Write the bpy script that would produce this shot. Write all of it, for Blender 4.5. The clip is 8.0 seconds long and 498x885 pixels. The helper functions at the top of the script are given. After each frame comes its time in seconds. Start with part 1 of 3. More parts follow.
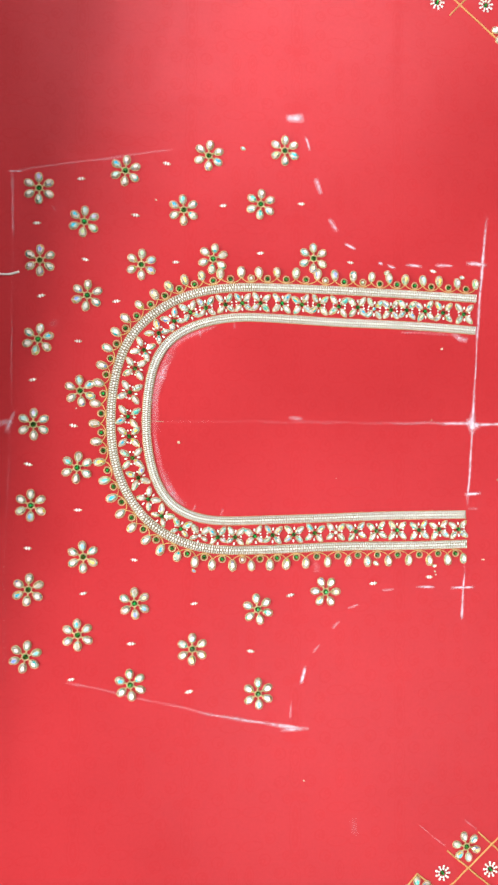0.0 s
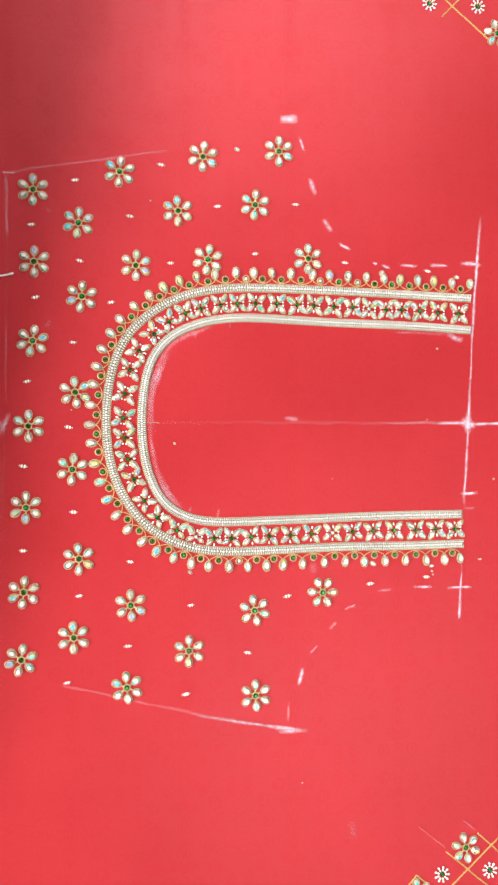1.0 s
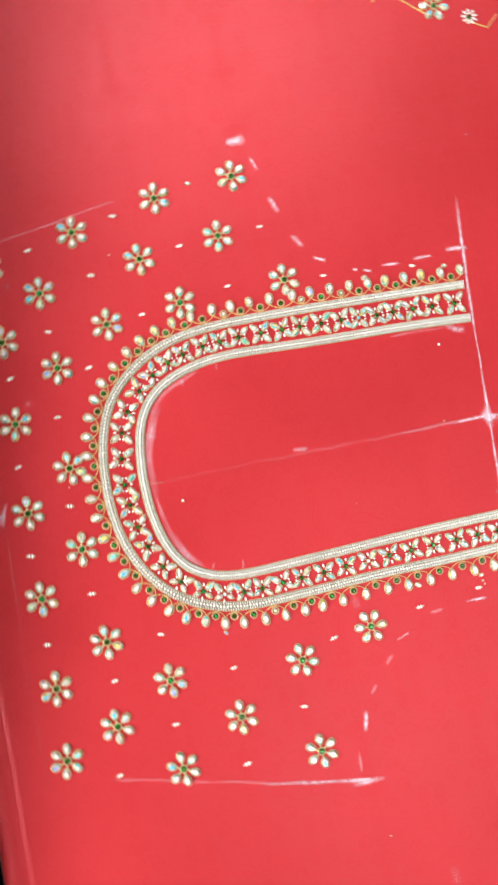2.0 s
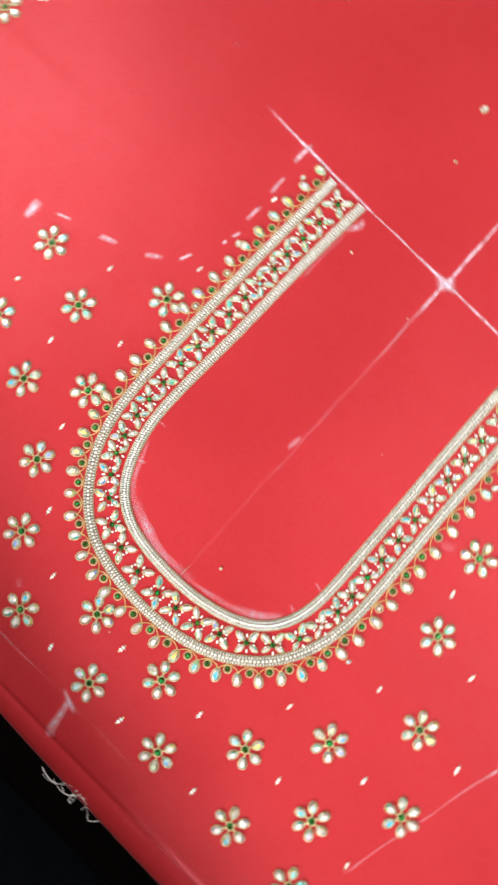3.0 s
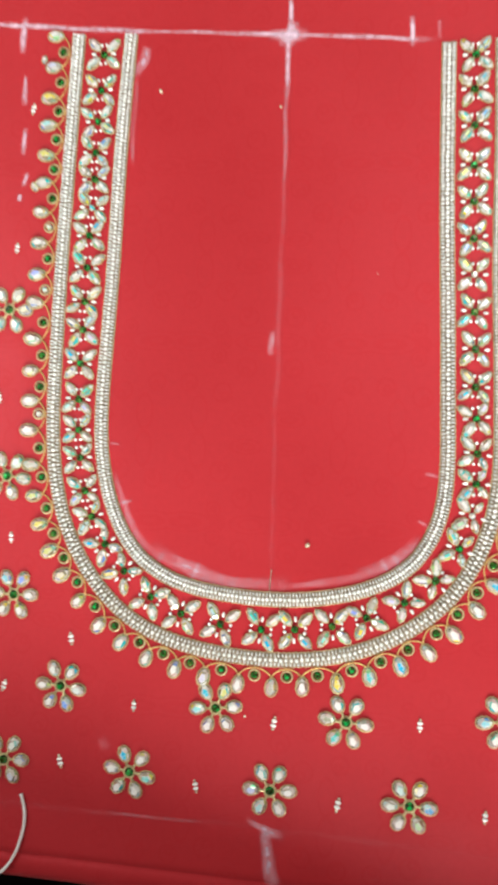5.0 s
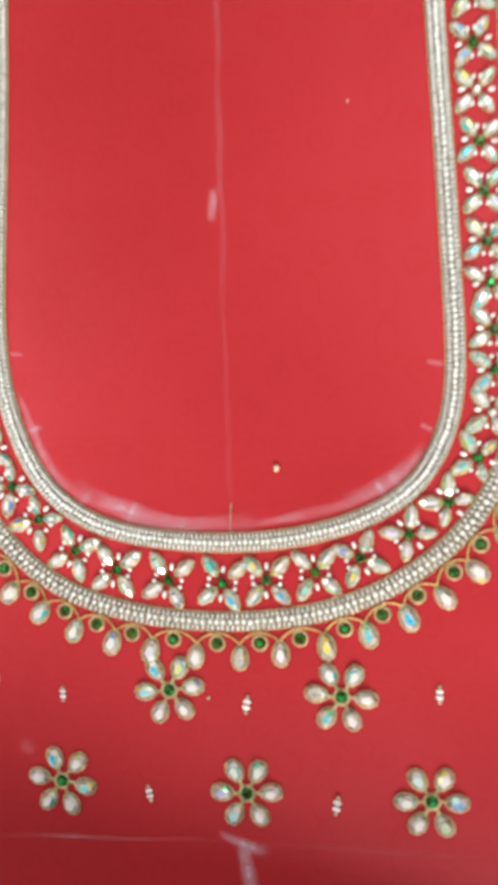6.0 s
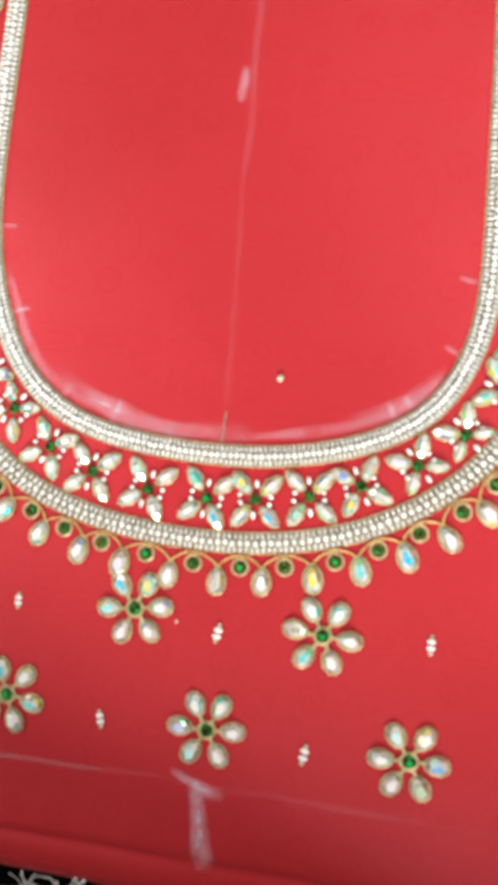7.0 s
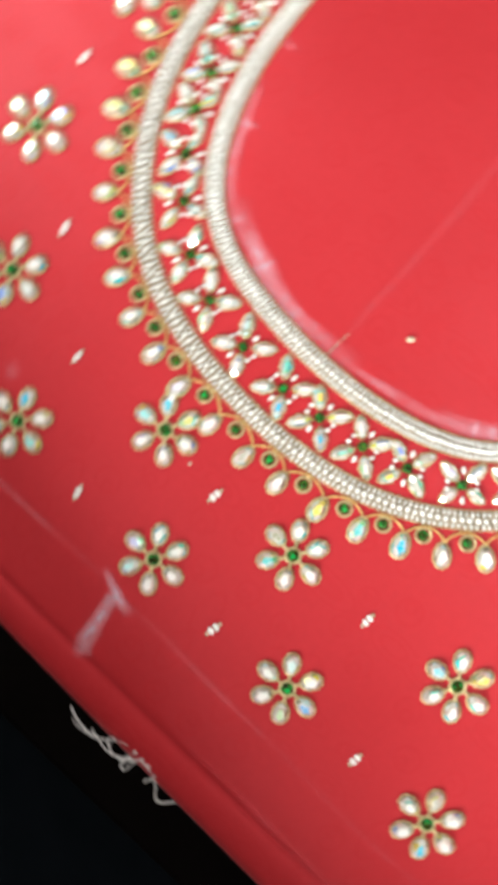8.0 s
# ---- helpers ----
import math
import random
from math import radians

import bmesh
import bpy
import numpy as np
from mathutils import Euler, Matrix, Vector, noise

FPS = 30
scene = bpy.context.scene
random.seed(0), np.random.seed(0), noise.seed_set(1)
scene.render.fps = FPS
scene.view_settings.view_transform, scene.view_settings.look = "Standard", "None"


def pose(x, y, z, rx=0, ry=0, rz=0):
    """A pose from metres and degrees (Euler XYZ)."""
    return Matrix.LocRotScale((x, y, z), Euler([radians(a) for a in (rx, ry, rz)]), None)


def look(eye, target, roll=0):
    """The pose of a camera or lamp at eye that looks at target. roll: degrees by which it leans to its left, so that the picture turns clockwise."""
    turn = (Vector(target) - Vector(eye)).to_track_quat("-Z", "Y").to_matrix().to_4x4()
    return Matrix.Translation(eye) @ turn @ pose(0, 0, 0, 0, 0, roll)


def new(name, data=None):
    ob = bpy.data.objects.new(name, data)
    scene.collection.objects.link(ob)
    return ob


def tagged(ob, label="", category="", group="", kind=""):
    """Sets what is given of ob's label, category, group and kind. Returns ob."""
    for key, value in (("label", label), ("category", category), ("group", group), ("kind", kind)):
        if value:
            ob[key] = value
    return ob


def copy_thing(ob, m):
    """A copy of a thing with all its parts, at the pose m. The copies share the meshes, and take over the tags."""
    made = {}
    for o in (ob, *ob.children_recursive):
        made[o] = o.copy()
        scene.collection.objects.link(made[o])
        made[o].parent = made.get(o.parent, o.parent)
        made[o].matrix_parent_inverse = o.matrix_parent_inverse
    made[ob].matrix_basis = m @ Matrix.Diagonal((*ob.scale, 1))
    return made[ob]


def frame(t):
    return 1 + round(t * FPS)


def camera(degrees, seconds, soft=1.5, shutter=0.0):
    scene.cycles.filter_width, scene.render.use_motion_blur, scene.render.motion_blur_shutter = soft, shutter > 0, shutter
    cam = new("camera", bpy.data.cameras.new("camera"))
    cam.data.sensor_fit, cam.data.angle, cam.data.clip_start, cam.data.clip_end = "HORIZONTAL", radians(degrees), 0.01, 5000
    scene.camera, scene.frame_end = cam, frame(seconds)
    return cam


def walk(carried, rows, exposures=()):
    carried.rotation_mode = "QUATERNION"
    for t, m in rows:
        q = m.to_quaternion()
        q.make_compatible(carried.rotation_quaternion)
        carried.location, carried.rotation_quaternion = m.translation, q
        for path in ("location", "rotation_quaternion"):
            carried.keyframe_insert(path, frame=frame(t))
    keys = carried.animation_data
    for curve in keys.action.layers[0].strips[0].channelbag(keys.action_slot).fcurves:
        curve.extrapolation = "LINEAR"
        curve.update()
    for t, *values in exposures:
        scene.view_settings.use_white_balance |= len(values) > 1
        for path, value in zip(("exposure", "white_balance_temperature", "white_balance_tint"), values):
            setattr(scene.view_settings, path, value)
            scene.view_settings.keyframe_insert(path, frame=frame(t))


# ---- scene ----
# ---------------- camera ----------------
cam = camera(38.0, 8.0, soft=2.3, shutter=0.5)
cam.data.dof.use_dof, cam.data.dof.focus_distance, cam.data.dof.aperture_fstop = True, 0.50, 26.0
ROWS = [
    (0.0, -0.1039, -0.0349, 0.5194, 1.80, -7.61, 0.25),
    (0.5, -0.1041, -0.0368, 0.5197, 2.51, -8.24, -0.03),
    (1.0, -0.1045, -0.0380, 0.5179, 2.25, -8.01, -0.13),
    (1.2, -0.1015, -0.0361, 0.5097, 2.13, -7.59, -0.05),
    (2.3, -0.0701, -0.0191, 0.4790, 6.02, -3.62, -20.89),
    (2.5, -0.0588, -0.0172, 0.4691, 6.20, -2.90, -28.51),
    (2.7, -0.0511, -0.0203, 0.4579, 7.87, -1.10, -36.93),
    (2.9, -0.0468, -0.0212, 0.4409, 7.08, 1.56, -44.49),
    (3.0, -0.0450, -0.0224, 0.4354, 6.34, 1.76, -47.39),
    (3.1, -0.0427, -0.0248, 0.4288, 5.94, 2.45, -51.45),
    (3.3, -0.0448, -0.0258, 0.4182, 6.33, 2.33, -61.75),
    (3.5, -0.0503, -0.0298, 0.4112, 6.61, 3.20, -69.57),
    (3.7, -0.0558, -0.0312, 0.4016, 6.56, 4.39, -75.24),
    (4.0, -0.0551, -0.0306, 0.3820, 7.26, 5.70, -83.41),
    (4.2, -0.0577, -0.0319, 0.3673, 6.86, 6.81, -87.09),
    (5.3, -0.0613, -0.0304, 0.2806, 2.26, 6.46, -88.01),
    (5.5, -0.0670, -0.0332, 0.2642, 1.80, 6.26, -88.97),
    (6.0, -0.0842, -0.0371, 0.2277, 1.64, 6.82, -91.42),
    (6.5, -0.1011, -0.0357, 0.2015, 0.28, 6.75, -90.09),
    (7.0, -0.1102, -0.0365, 0.2054, 2.28, 6.84, -84.69),
    (7.5, -0.1121, -0.0305, 0.2157, 1.46, 6.82, -73.85),
    (7.7, -0.1093, -0.0281, 0.2193, -0.47, 6.78, -64.92),
    (8.0, -0.1244, -0.0108, 0.2182, -1.84, 4.12, -47.35),
]
EXPOSURES = [(0.0, 0.10), (4.2, 0.03), (5.5, -0.30), (6.5, -0.15), (7.0, 0.0), (7.5, 0.05), (8.0, 0.08)]
walk(cam, [(t, pose(x, y, z, rx, ry, rz)) for t, x, y, z, rx, ry, rz in ROWS], EXPOSURES)

# ---------------- light ----------------
world = bpy.data.worlds.new("world")
scene.world = world
world.use_nodes = True
sky = world.node_tree.nodes.new("ShaderNodeTexSky")
sky.sky_type, sky.sun_disc = "NISHITA", False
sky.sun_elevation, sky.sun_rotation = radians(40), radians(0)
world.node_tree.links.new(sky.outputs[0], world.node_tree.nodes["Background"].inputs[0])
world.node_tree.nodes["Background"].inputs[1].default_value = 0.1

# Room: x from -3.0 to 1.7, y from -1.6 to 1.25, floor 0.45 below the cloth, window in the wall at y = 1.25
X0, X1, Y0, Y1, Z0, Z1 = -3.0, 1.7, -1.6, 1.25, -0.45, 2.25
WX0, WX1, WZ0, WZ1 = -0.30, 0.75, 1.10, 2.0


def window_lamp(power):
    data = bpy.data.lights.new("window_daylight", "AREA")
    data.shape, data.size, data.size_y, data.energy = "RECTANGLE", WX1 - WX0 - 0.1, WZ1 - WZ0 - 0.1, power
    data.color = (1.0, 0.97, 0.93)
    ob = new("window_daylight", data)
    ob.matrix_world = look(((WX0 + WX1) / 2, Y1 + 0.02, (WZ0 + WZ1) / 2), ((WX0 + WX1) / 2, 0, (WZ0 + WZ1) / 2 - 0.55))
    return ob


def ceiling_lamp(power, x, y, size, aim, spread):
    data = bpy.data.lights.new("ceiling_panel_light", "AREA")
    data.shape, data.size, data.size_y, data.energy, data.spread = "RECTANGLE", size, size * 1.6, power, radians(spread)
    data.color = (1.0, 0.97, 0.93)
    ob = new("ceiling_panel_light", data)
    ob.matrix_world = look((x, y, Z1 - 0.05), aim)
    return ob


window_lamp(21.5)
ceiling_lamp(23.0, 0.70, -0.85, 1.0, (0.85, -0.75, 0.0), 180)
ceiling_lamp(84.0, -2.5, -0.35, 0.8, (0.0, 0.0, 0.0), 90)

# ---------------- materials ----------------


def nodes_of(name):
    m = bpy.data.materials.new(name)
    m.use_nodes = True
    return m, m.node_tree.nodes, m.node_tree.links, m.node_tree.nodes["Principled BSDF"]


def noise_tex(n, l, scale, detail=3.0, vec=None, rough=0.5):
    t = n.new("ShaderNodeTexNoise")
    t.inputs["Scale"].default_value, t.inputs["Detail"].default_value = scale, detail
    t.inputs["Roughness"].default_value = rough
    if vec is None:
        vec = n.new("ShaderNodeTexCoord").outputs["Object"]
    l.new(vec, t.inputs["Vector"])
    return t


def ramp(n, l, fac, stops):
    r = n.new("ShaderNodeValToRGB")
    while len(r.color_ramp.elements) < len(stops):
        r.color_ramp.elements.new(0.5)
    for e, (p, c) in zip(r.color_ramp.elements, stops):
        e.position, e.color = p, (*c, 1)
    l.new(fac, r.inputs[0])
    return r


def calc(n, l, op, a, b=0.0, c=None):
    m = n.new("ShaderNodeMath")
    m.operation = op
    for k, v in enumerate((a, b) if c is None else (a, b, c)):
        if isinstance(v, (int, float)):
            m.inputs[k].default_value = v
        else:
            l.new(v, m.inputs[k])
    return m.outputs[0]


def bump(n, l, bsdf, height, strength, distance, under=None):
    b = n.new("ShaderNodeBump")
    b.inputs["Strength"].default_value, b.inputs["Distance"].default_value = strength, distance
    l.new(height, b.inputs["Height"])
    if under is not None:
        l.new(under, b.inputs["Normal"])
    l.new(b.outputs[0], bsdf.inputs["Normal"])
    return b.outputs[0]


def silk_material():
    """Red satin silk with a faint woven scroll pattern, thread grain and soft waves."""
    m, n, l, p = nodes_of("red_silk")
    co = n.new("ShaderNodeTexCoord").outputs["Object"]
    sep = n.new("ShaderNodeSeparateXYZ")
    l.new(co, sep.inputs[0])
    x, y = sep.outputs[0], sep.outputs[1]
    # damask: rings and leaf shapes that repeat every 78 mm by 84 mm, mirrored
    u = calc(n, l, "PINGPONG", x, 0.039)
    v = calc(n, l, "PINGPONG", y, 0.042)
    rings = None
    for cx, cy, r, w, sx, sy in ((0.0, 0.006, 0.0062, 0.0006, 1.6, 0.7), (0.0, 0.006, 0.0034, 0.0006, 1.6, 0.7), (0.011, 0.010, 0.0040, 0.0006, 1, 1), (0.0125, 0.0105, 0.0016, 0.0007, 1, 1),
                                 (0.022, 0.020, 0.0040, 0.0006, 1, 1), (0.0235, 0.019, 0.0015, 0.0007, 1, 1), (0.006, 0.022, 0.0030, 0.0006, 1, 1), (0.006, 0.022, 0.0010, 0.0007, 1, 1),
                                 (0.0, 0.034, 0.0070, 0.0006, 1.7, 0.6), (0.0, 0.034, 0.0030, 0.0014, 1.7, 0.6), (0.018, 0.035, 0.0036, 0.0006, 1, 1), (0.019, 0.0345, 0.0013, 0.0007, 1, 1),
                                 (0.031, 0.030, 0.0052, 0.0006, 0.7, 1.5), (0.033, 0.009, 0.0046, 0.0006, 1.5, 0.7), (0.033, 0.009, 0.0020, 0.0010, 1.5, 0.7), (0.0, 0.020, 0.0018, 0.0018, 1, 1)):
        dx = calc(n, l, "MULTIPLY", calc(n, l, "SUBTRACT", u, cx), sx)
        dy = calc(n, l, "MULTIPLY", calc(n, l, "SUBTRACT", v, cy), sy)
        d = calc(n, l, "SQRT", calc(n, l, "ADD", calc(n, l, "MULTIPLY", dx, dx), calc(n, l, "MULTIPLY", dy, dy)))
        ring = calc(n, l, "LESS_THAN", calc(n, l, "ABSOLUTE", calc(n, l, "SUBTRACT", d, r)), w)
        rings = ring if rings is None else calc(n, l, "MAXIMUM", rings, ring)
    broad = noise_tex(n, l, 7.0, 3.0, co)
    fine = noise_tex(n, l, 420.0, 2.0, co)
    tone = calc(n, l, "ADD", calc(n, l, "MULTIPLY", broad.outputs[0], 0.75), calc(n, l, "MULTIPLY", fine.outputs[0], 0.25))
    col = ramp(n, l, tone, ((0.3, (0.372, 0.0190, 0.0230)), (0.7, (0.450, 0.0265, 0.0322))))
    l.new(col.outputs[0], p.inputs["Base Color"])
    l.new(calc(n, l, "ADD", calc(n, l, "MULTIPLY", rings, 0.04), calc(n, l, "MULTIPLY_ADD", broad.outputs[0], 0.24, 0.25)), p.inputs["Roughness"])
    l.new(calc(n, l, "MULTIPLY_ADD", rings, -0.08, 0.38), p.inputs["Specular IOR Level"])
    p.inputs["Specular Tint"].default_value = (1.0, 0.60, 0.74, 1)
    p.inputs["Metallic"].default_value = 0.12
    p.inputs["Sheen Weight"].default_value = 0.05
    p.inputs["Sheen Roughness"].default_value = 0.4
    # warp and weft threads
    tw = calc(n, l, "ADD", calc(n, l, "SINE", calc(n, l, "MULTIPLY", x, 12000.0)), calc(n, l, "SINE", calc(n, l, "MULTIPLY", y, 9000.0)))
    waves = noise_tex(n, l, 16.0, 2.0, co)
    b1 = bump(n, l, p, waves.outputs[0], 0.32, 0.004)
    bump(n, l, p, calc(n, l, "MULTIPLY_ADD", tw, 0.25, fine.outputs[0]), 0.12, 0.00015, b1)
    return m


def stone_material():
    """Foil-backed crystal with a rainbow coating; each facet differs a little."""
    m, n, l, p = nodes_of("aurora_crystal")
    rnd = n.new("ShaderNodeNewGeometry").outputs["Random Per Island"]
    info = n.new("ShaderNodeObjectInfo").outputs["Random"]
    mix = calc(n, l, "FRACT", calc(n, l, "ADD", rnd, info))
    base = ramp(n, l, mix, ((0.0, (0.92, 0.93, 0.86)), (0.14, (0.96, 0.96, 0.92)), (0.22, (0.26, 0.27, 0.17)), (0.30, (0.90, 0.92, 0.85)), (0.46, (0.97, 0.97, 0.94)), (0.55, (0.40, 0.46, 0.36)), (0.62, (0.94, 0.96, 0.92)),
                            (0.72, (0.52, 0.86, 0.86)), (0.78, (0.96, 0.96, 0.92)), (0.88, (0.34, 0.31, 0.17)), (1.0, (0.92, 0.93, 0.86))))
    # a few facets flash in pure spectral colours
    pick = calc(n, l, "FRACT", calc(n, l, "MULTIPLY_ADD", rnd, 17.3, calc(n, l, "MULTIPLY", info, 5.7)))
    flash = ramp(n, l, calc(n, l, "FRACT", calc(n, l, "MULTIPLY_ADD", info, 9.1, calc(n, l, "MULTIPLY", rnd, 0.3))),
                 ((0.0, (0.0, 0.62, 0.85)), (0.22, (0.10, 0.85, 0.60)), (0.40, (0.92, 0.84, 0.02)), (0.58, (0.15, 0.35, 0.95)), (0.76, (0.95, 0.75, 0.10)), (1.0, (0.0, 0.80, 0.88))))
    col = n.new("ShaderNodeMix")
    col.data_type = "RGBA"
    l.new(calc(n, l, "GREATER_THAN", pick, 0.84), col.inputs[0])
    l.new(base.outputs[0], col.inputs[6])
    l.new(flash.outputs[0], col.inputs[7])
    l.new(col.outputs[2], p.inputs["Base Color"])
    p.inputs["Metallic"].default_value = 0.44
    p.inputs["Roughness"].default_value = 0.10
    p.inputs["Coat Weight"].default_value = 0.8
    p.inputs["Coat Roughness"].default_value = 0.05
    p.inputs["Thin Film IOR"].default_value = 1.7
    l.new(calc(n, l, "MULTIPLY_ADD", mix, 260.0, 260.0), p.inputs["Thin Film Thickness"])
    return m


def table_material():
    """The flat top of a foil-backed crystal: silvery on most stones, one pure spectral colour on the rest."""
    m, n, l, p = nodes_of("aurora_table")
    info = n.new("ShaderNodeObjectInfo").outputs["Random"]
    col = ramp(n, l, info, ((0.0, (0.94, 0.95, 0.90)), (0.26, (0.97, 0.97, 0.95)), (0.31, (0.40, 0.42, 0.30)), (0.36, (0.95, 0.96, 0.93)), (0.56, (0.90, 0.95, 0.88)), (0.60, (0.06, 0.62, 0.80)), (0.64, (0.01, 0.52, 0.90)),
                            (0.67, (0.12, 0.80, 0.60)), (0.73, (0.22, 0.36, 0.95)), (0.79, (0.76, 0.78, 0.96)), (0.85, (0.95, 0.80, 0.10)), (0.91, (0.20, 0.82, 0.82)), (0.96, (0.95, 0.95, 0.90)), (1.0, (0.90, 0.92, 0.86))))
    grain = noise_tex(n, l, 700.0, 2.0)
    mix = n.new("ShaderNodeMix")
    mix.data_type = "RGBA"
    l.new(ramp(n, l, grain.outputs[0], ((0.48, (0, 0, 0)), (0.66, (0.9, 0.9, 0.9)))).outputs[0], mix.inputs[0])
    l.new(col.outputs[0], mix.inputs[6])
    mix.inputs[7].default_value = (0.93, 0.95, 0.92, 1)
    l.new(mix.outputs[2], p.inputs["Base Color"])
    p.inputs["Metallic"].default_value, p.inputs["Roughness"].default_value = 0.30, 0.12
    p.inputs["Coat Weight"].default_value, p.inputs["Coat Roughness"].default_value = 0.6, 0.06
    return m


def green_material():
    m, n, l, p = nodes_of("emerald_glass")
    rnd = n.new("ShaderNodeNewGeometry").outputs["Random Per Island"]
    info = n.new("ShaderNodeObjectInfo").outputs["Random"]
    mix = calc(n, l, "FRACT", calc(n, l, "ADD", rnd, info))
    col = ramp(n, l, mix, ((0.0, (0.008, 0.030, 0.003)), (0.35, (0.035, 0.055, 0.005)), (0.6, (0.003, 0.13, 0.02)), (0.8, (0.008, 0.46, 0.09)), (1.0, (0.09, 0.11, 0.008))))
    l.new(col.outputs[0], p.inputs["Base Color"])
    p.inputs["Metallic"].default_value = 0.35
    p.inputs["Roughness"].default_value = 0.14
    p.inputs["Coat Weight"].default_value = 0.3
    p.inputs["Coat Roughness"].default_value = 0.04
    return m


def bead_material(name, c0, c1, metal, rough):
    m, n, l, p = nodes_of(name)
    rnd = n.new("ShaderNodeNewGeometry").outputs["Random Per Island"]
    info = n.new("ShaderNodeObjectInfo").outputs["Random"]
    mix = calc(n, l, "FRACT", calc(n, l, "ADD", rnd, info))
    col = ramp(n, l, mix, ((0.0, c0), (1.0, c1)))
    l.new(col.outputs[0], p.inputs["Base Color"])
    p.inputs["Metallic"].default_value, p.inputs["Roughness"].default_value = metal, rough
    p.inputs["Coat Weight"].default_value = 0.4
    return m


def thread_material(name, c0, c1, metal, rough):
    m, n, l, p = nodes_of(name)
    t = noise_tex(n, l, 900.0, 2.0)
    col = ramp(n, l, t.outputs[0], ((0.3, c0), (0.7, c1)))
    l.new(col.outputs[0], p.inputs["Base Color"])
    p.inputs["Metallic"].default_value, p.inputs["Roughness"].default_value = metal, rough
    bump(n, l, p, t.outputs[0], 0.4, 0.0003)
    return m


def chalk_material(name, cover, fade=12.0):
    """Tailor's chalk rubbed into the weave: broken, powdery, fading out at the strip's sides (UV)."""
    m, n, l, p = nodes_of(name)
    co = n.new("ShaderNodeTexCoord")
    uv = n.new("ShaderNodeSeparateXYZ")
    l.new(co.outputs["UV"], uv.inputs[0])
    side = calc(n, l, "SUBTRACT", 1.0, calc(n, l, "POWER", calc(n, l, "ABSOLUTE", calc(n, l, "MULTIPLY_ADD", uv.outputs[1], 2.0, -1.0)), 1.1))
    ends = calc(n, l, "MINIMUM", 1.0, calc(n, l, "MULTIPLY", calc(n, l, "MULTIPLY", uv.outputs[0], calc(n, l, "SUBTRACT", 1.0, uv.outputs[0])), fade))
    g = noise_tex(n, l, 260.0, 4.0, co.outputs["Object"], 0.7)
    b = noise_tex(n, l, 55.0, 2.0, co.outputs["Object"])
    grain = calc(n, l, "MULTIPLY", ramp(n, l, g.outputs[0], ((0.22, (0.1, 0.1, 0.1)), (0.60, (1, 1, 1)))).outputs[0],
                 ramp(n, l, b.outputs[0], ((0.25, (0.35, 0.35, 0.35)), (0.6, (1, 1, 1)))).outputs[0])
    a = calc(n, l, "MULTIPLY", calc(n, l, "MULTIPLY", side, ends), calc(n, l, "MULTIPLY", grain, cover))
    l.new(a, p.inputs["Alpha"])
    p.inputs["Base Color"].default_value = (0.80, 0.64, 0.76, 1)
    p.inputs["Roughness"].default_value = 0.9
    return m


def plain_material(name, c0, c1, scale, rough, depth=0.001, metal=0.0):
    m, n, l, p = nodes_of(name)
    t = noise_tex(n, l, scale, 5.0)
    t2 = noise_tex(n, l, scale * 9, 3.0)
    k = calc(n, l, "MULTIPLY_ADD", t2.outputs[0], 0.4, calc(n, l, "MULTIPLY", t.outputs[0], 0.6))
    l.new(ramp(n, l, k, ((0.3, c0), (0.7, c1))).outputs[0], p.inputs["Base Color"])
    p.inputs["Roughness"].default_value, p.inputs["Metallic"].default_value = rough, metal
    p.inputs["Specular IOR Level"].default_value = 0.5 if rough < 0.9 else 0.02
    bump(n, l, p, k, 0.3, depth)
    return m


SILK = silk_material()
STONE = stone_material()
TABLE = table_material()
GREEN = green_material()
PEARL = bead_material("pearl_bead", (0.76, 0.80, 0.76), (0.90, 0.92, 0.89), 0.0, 0.2)
EDGE = bead_material("stone_edge", (0.18, 0.17, 0.09), (0.46, 0.42, 0.26), 0.45, 0.25)
SEED = bead_material("silver_seed_bead", (0.66, 0.69, 0.66), (0.86, 0.88, 0.85), 0.05, 0.25)
CUT = bead_material("gold_cut_bead", (0.72, 0.60, 0.40), (0.90, 0.84, 0.68), 0.5, 0.25)
GOLD = thread_material("gold_zari_thread", (0.46, 0.27, 0.08), (0.72, 0.48, 0.18), 0.35, 0.42)
PALE = thread_material("pale_gold_wire", (0.36, 0.28, 0.13), (0.62, 0.52, 0.29), 0.45, 0.4)
GREY = thread_material("grey_stitching", (0.20, 0.16, 0.11), (0.36, 0.30, 0.22), 0.15, 0.6)
WHITE = thread_material("white_cotton", (0.62, 0.60, 0.58), (0.82, 0.80, 0.78), 0.0, 0.85)
CHALK = chalk_material("chalk_strong", 0.95)
FAINT = chalk_material("chalk_faint", 0.22)
GHOST = chalk_material("chalk_ghost", 0.04)
TRACE = chalk_material("chalk_trace", 0.036)
SMEAR = chalk_material("chalk_smear", 0.75, 2.6)
FILM = chalk_material("chalk_film", 0.20, 2.6)
DAB = chalk_material("chalk_dab", 0.95, 4.5)
POWDER = chalk_material("chalk_powder", 0.38, 4.5)
PLASTER = plain_material("white_plaster", (0.54, 0.53, 0.50), (0.64, 0.63, 0.60), 3.0, 0.9)
OLD = plain_material("old_grey_paint", (0.32, 0.31, 0.31), (0.42, 0.41, 0.41), 3.0, 0.9)
SHADE = plain_material("dark_curtain", (0.004, 0.006, 0.008), (0.008, 0.010, 0.013), 4.0, 0.9)
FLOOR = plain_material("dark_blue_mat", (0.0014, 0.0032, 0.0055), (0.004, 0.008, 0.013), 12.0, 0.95)
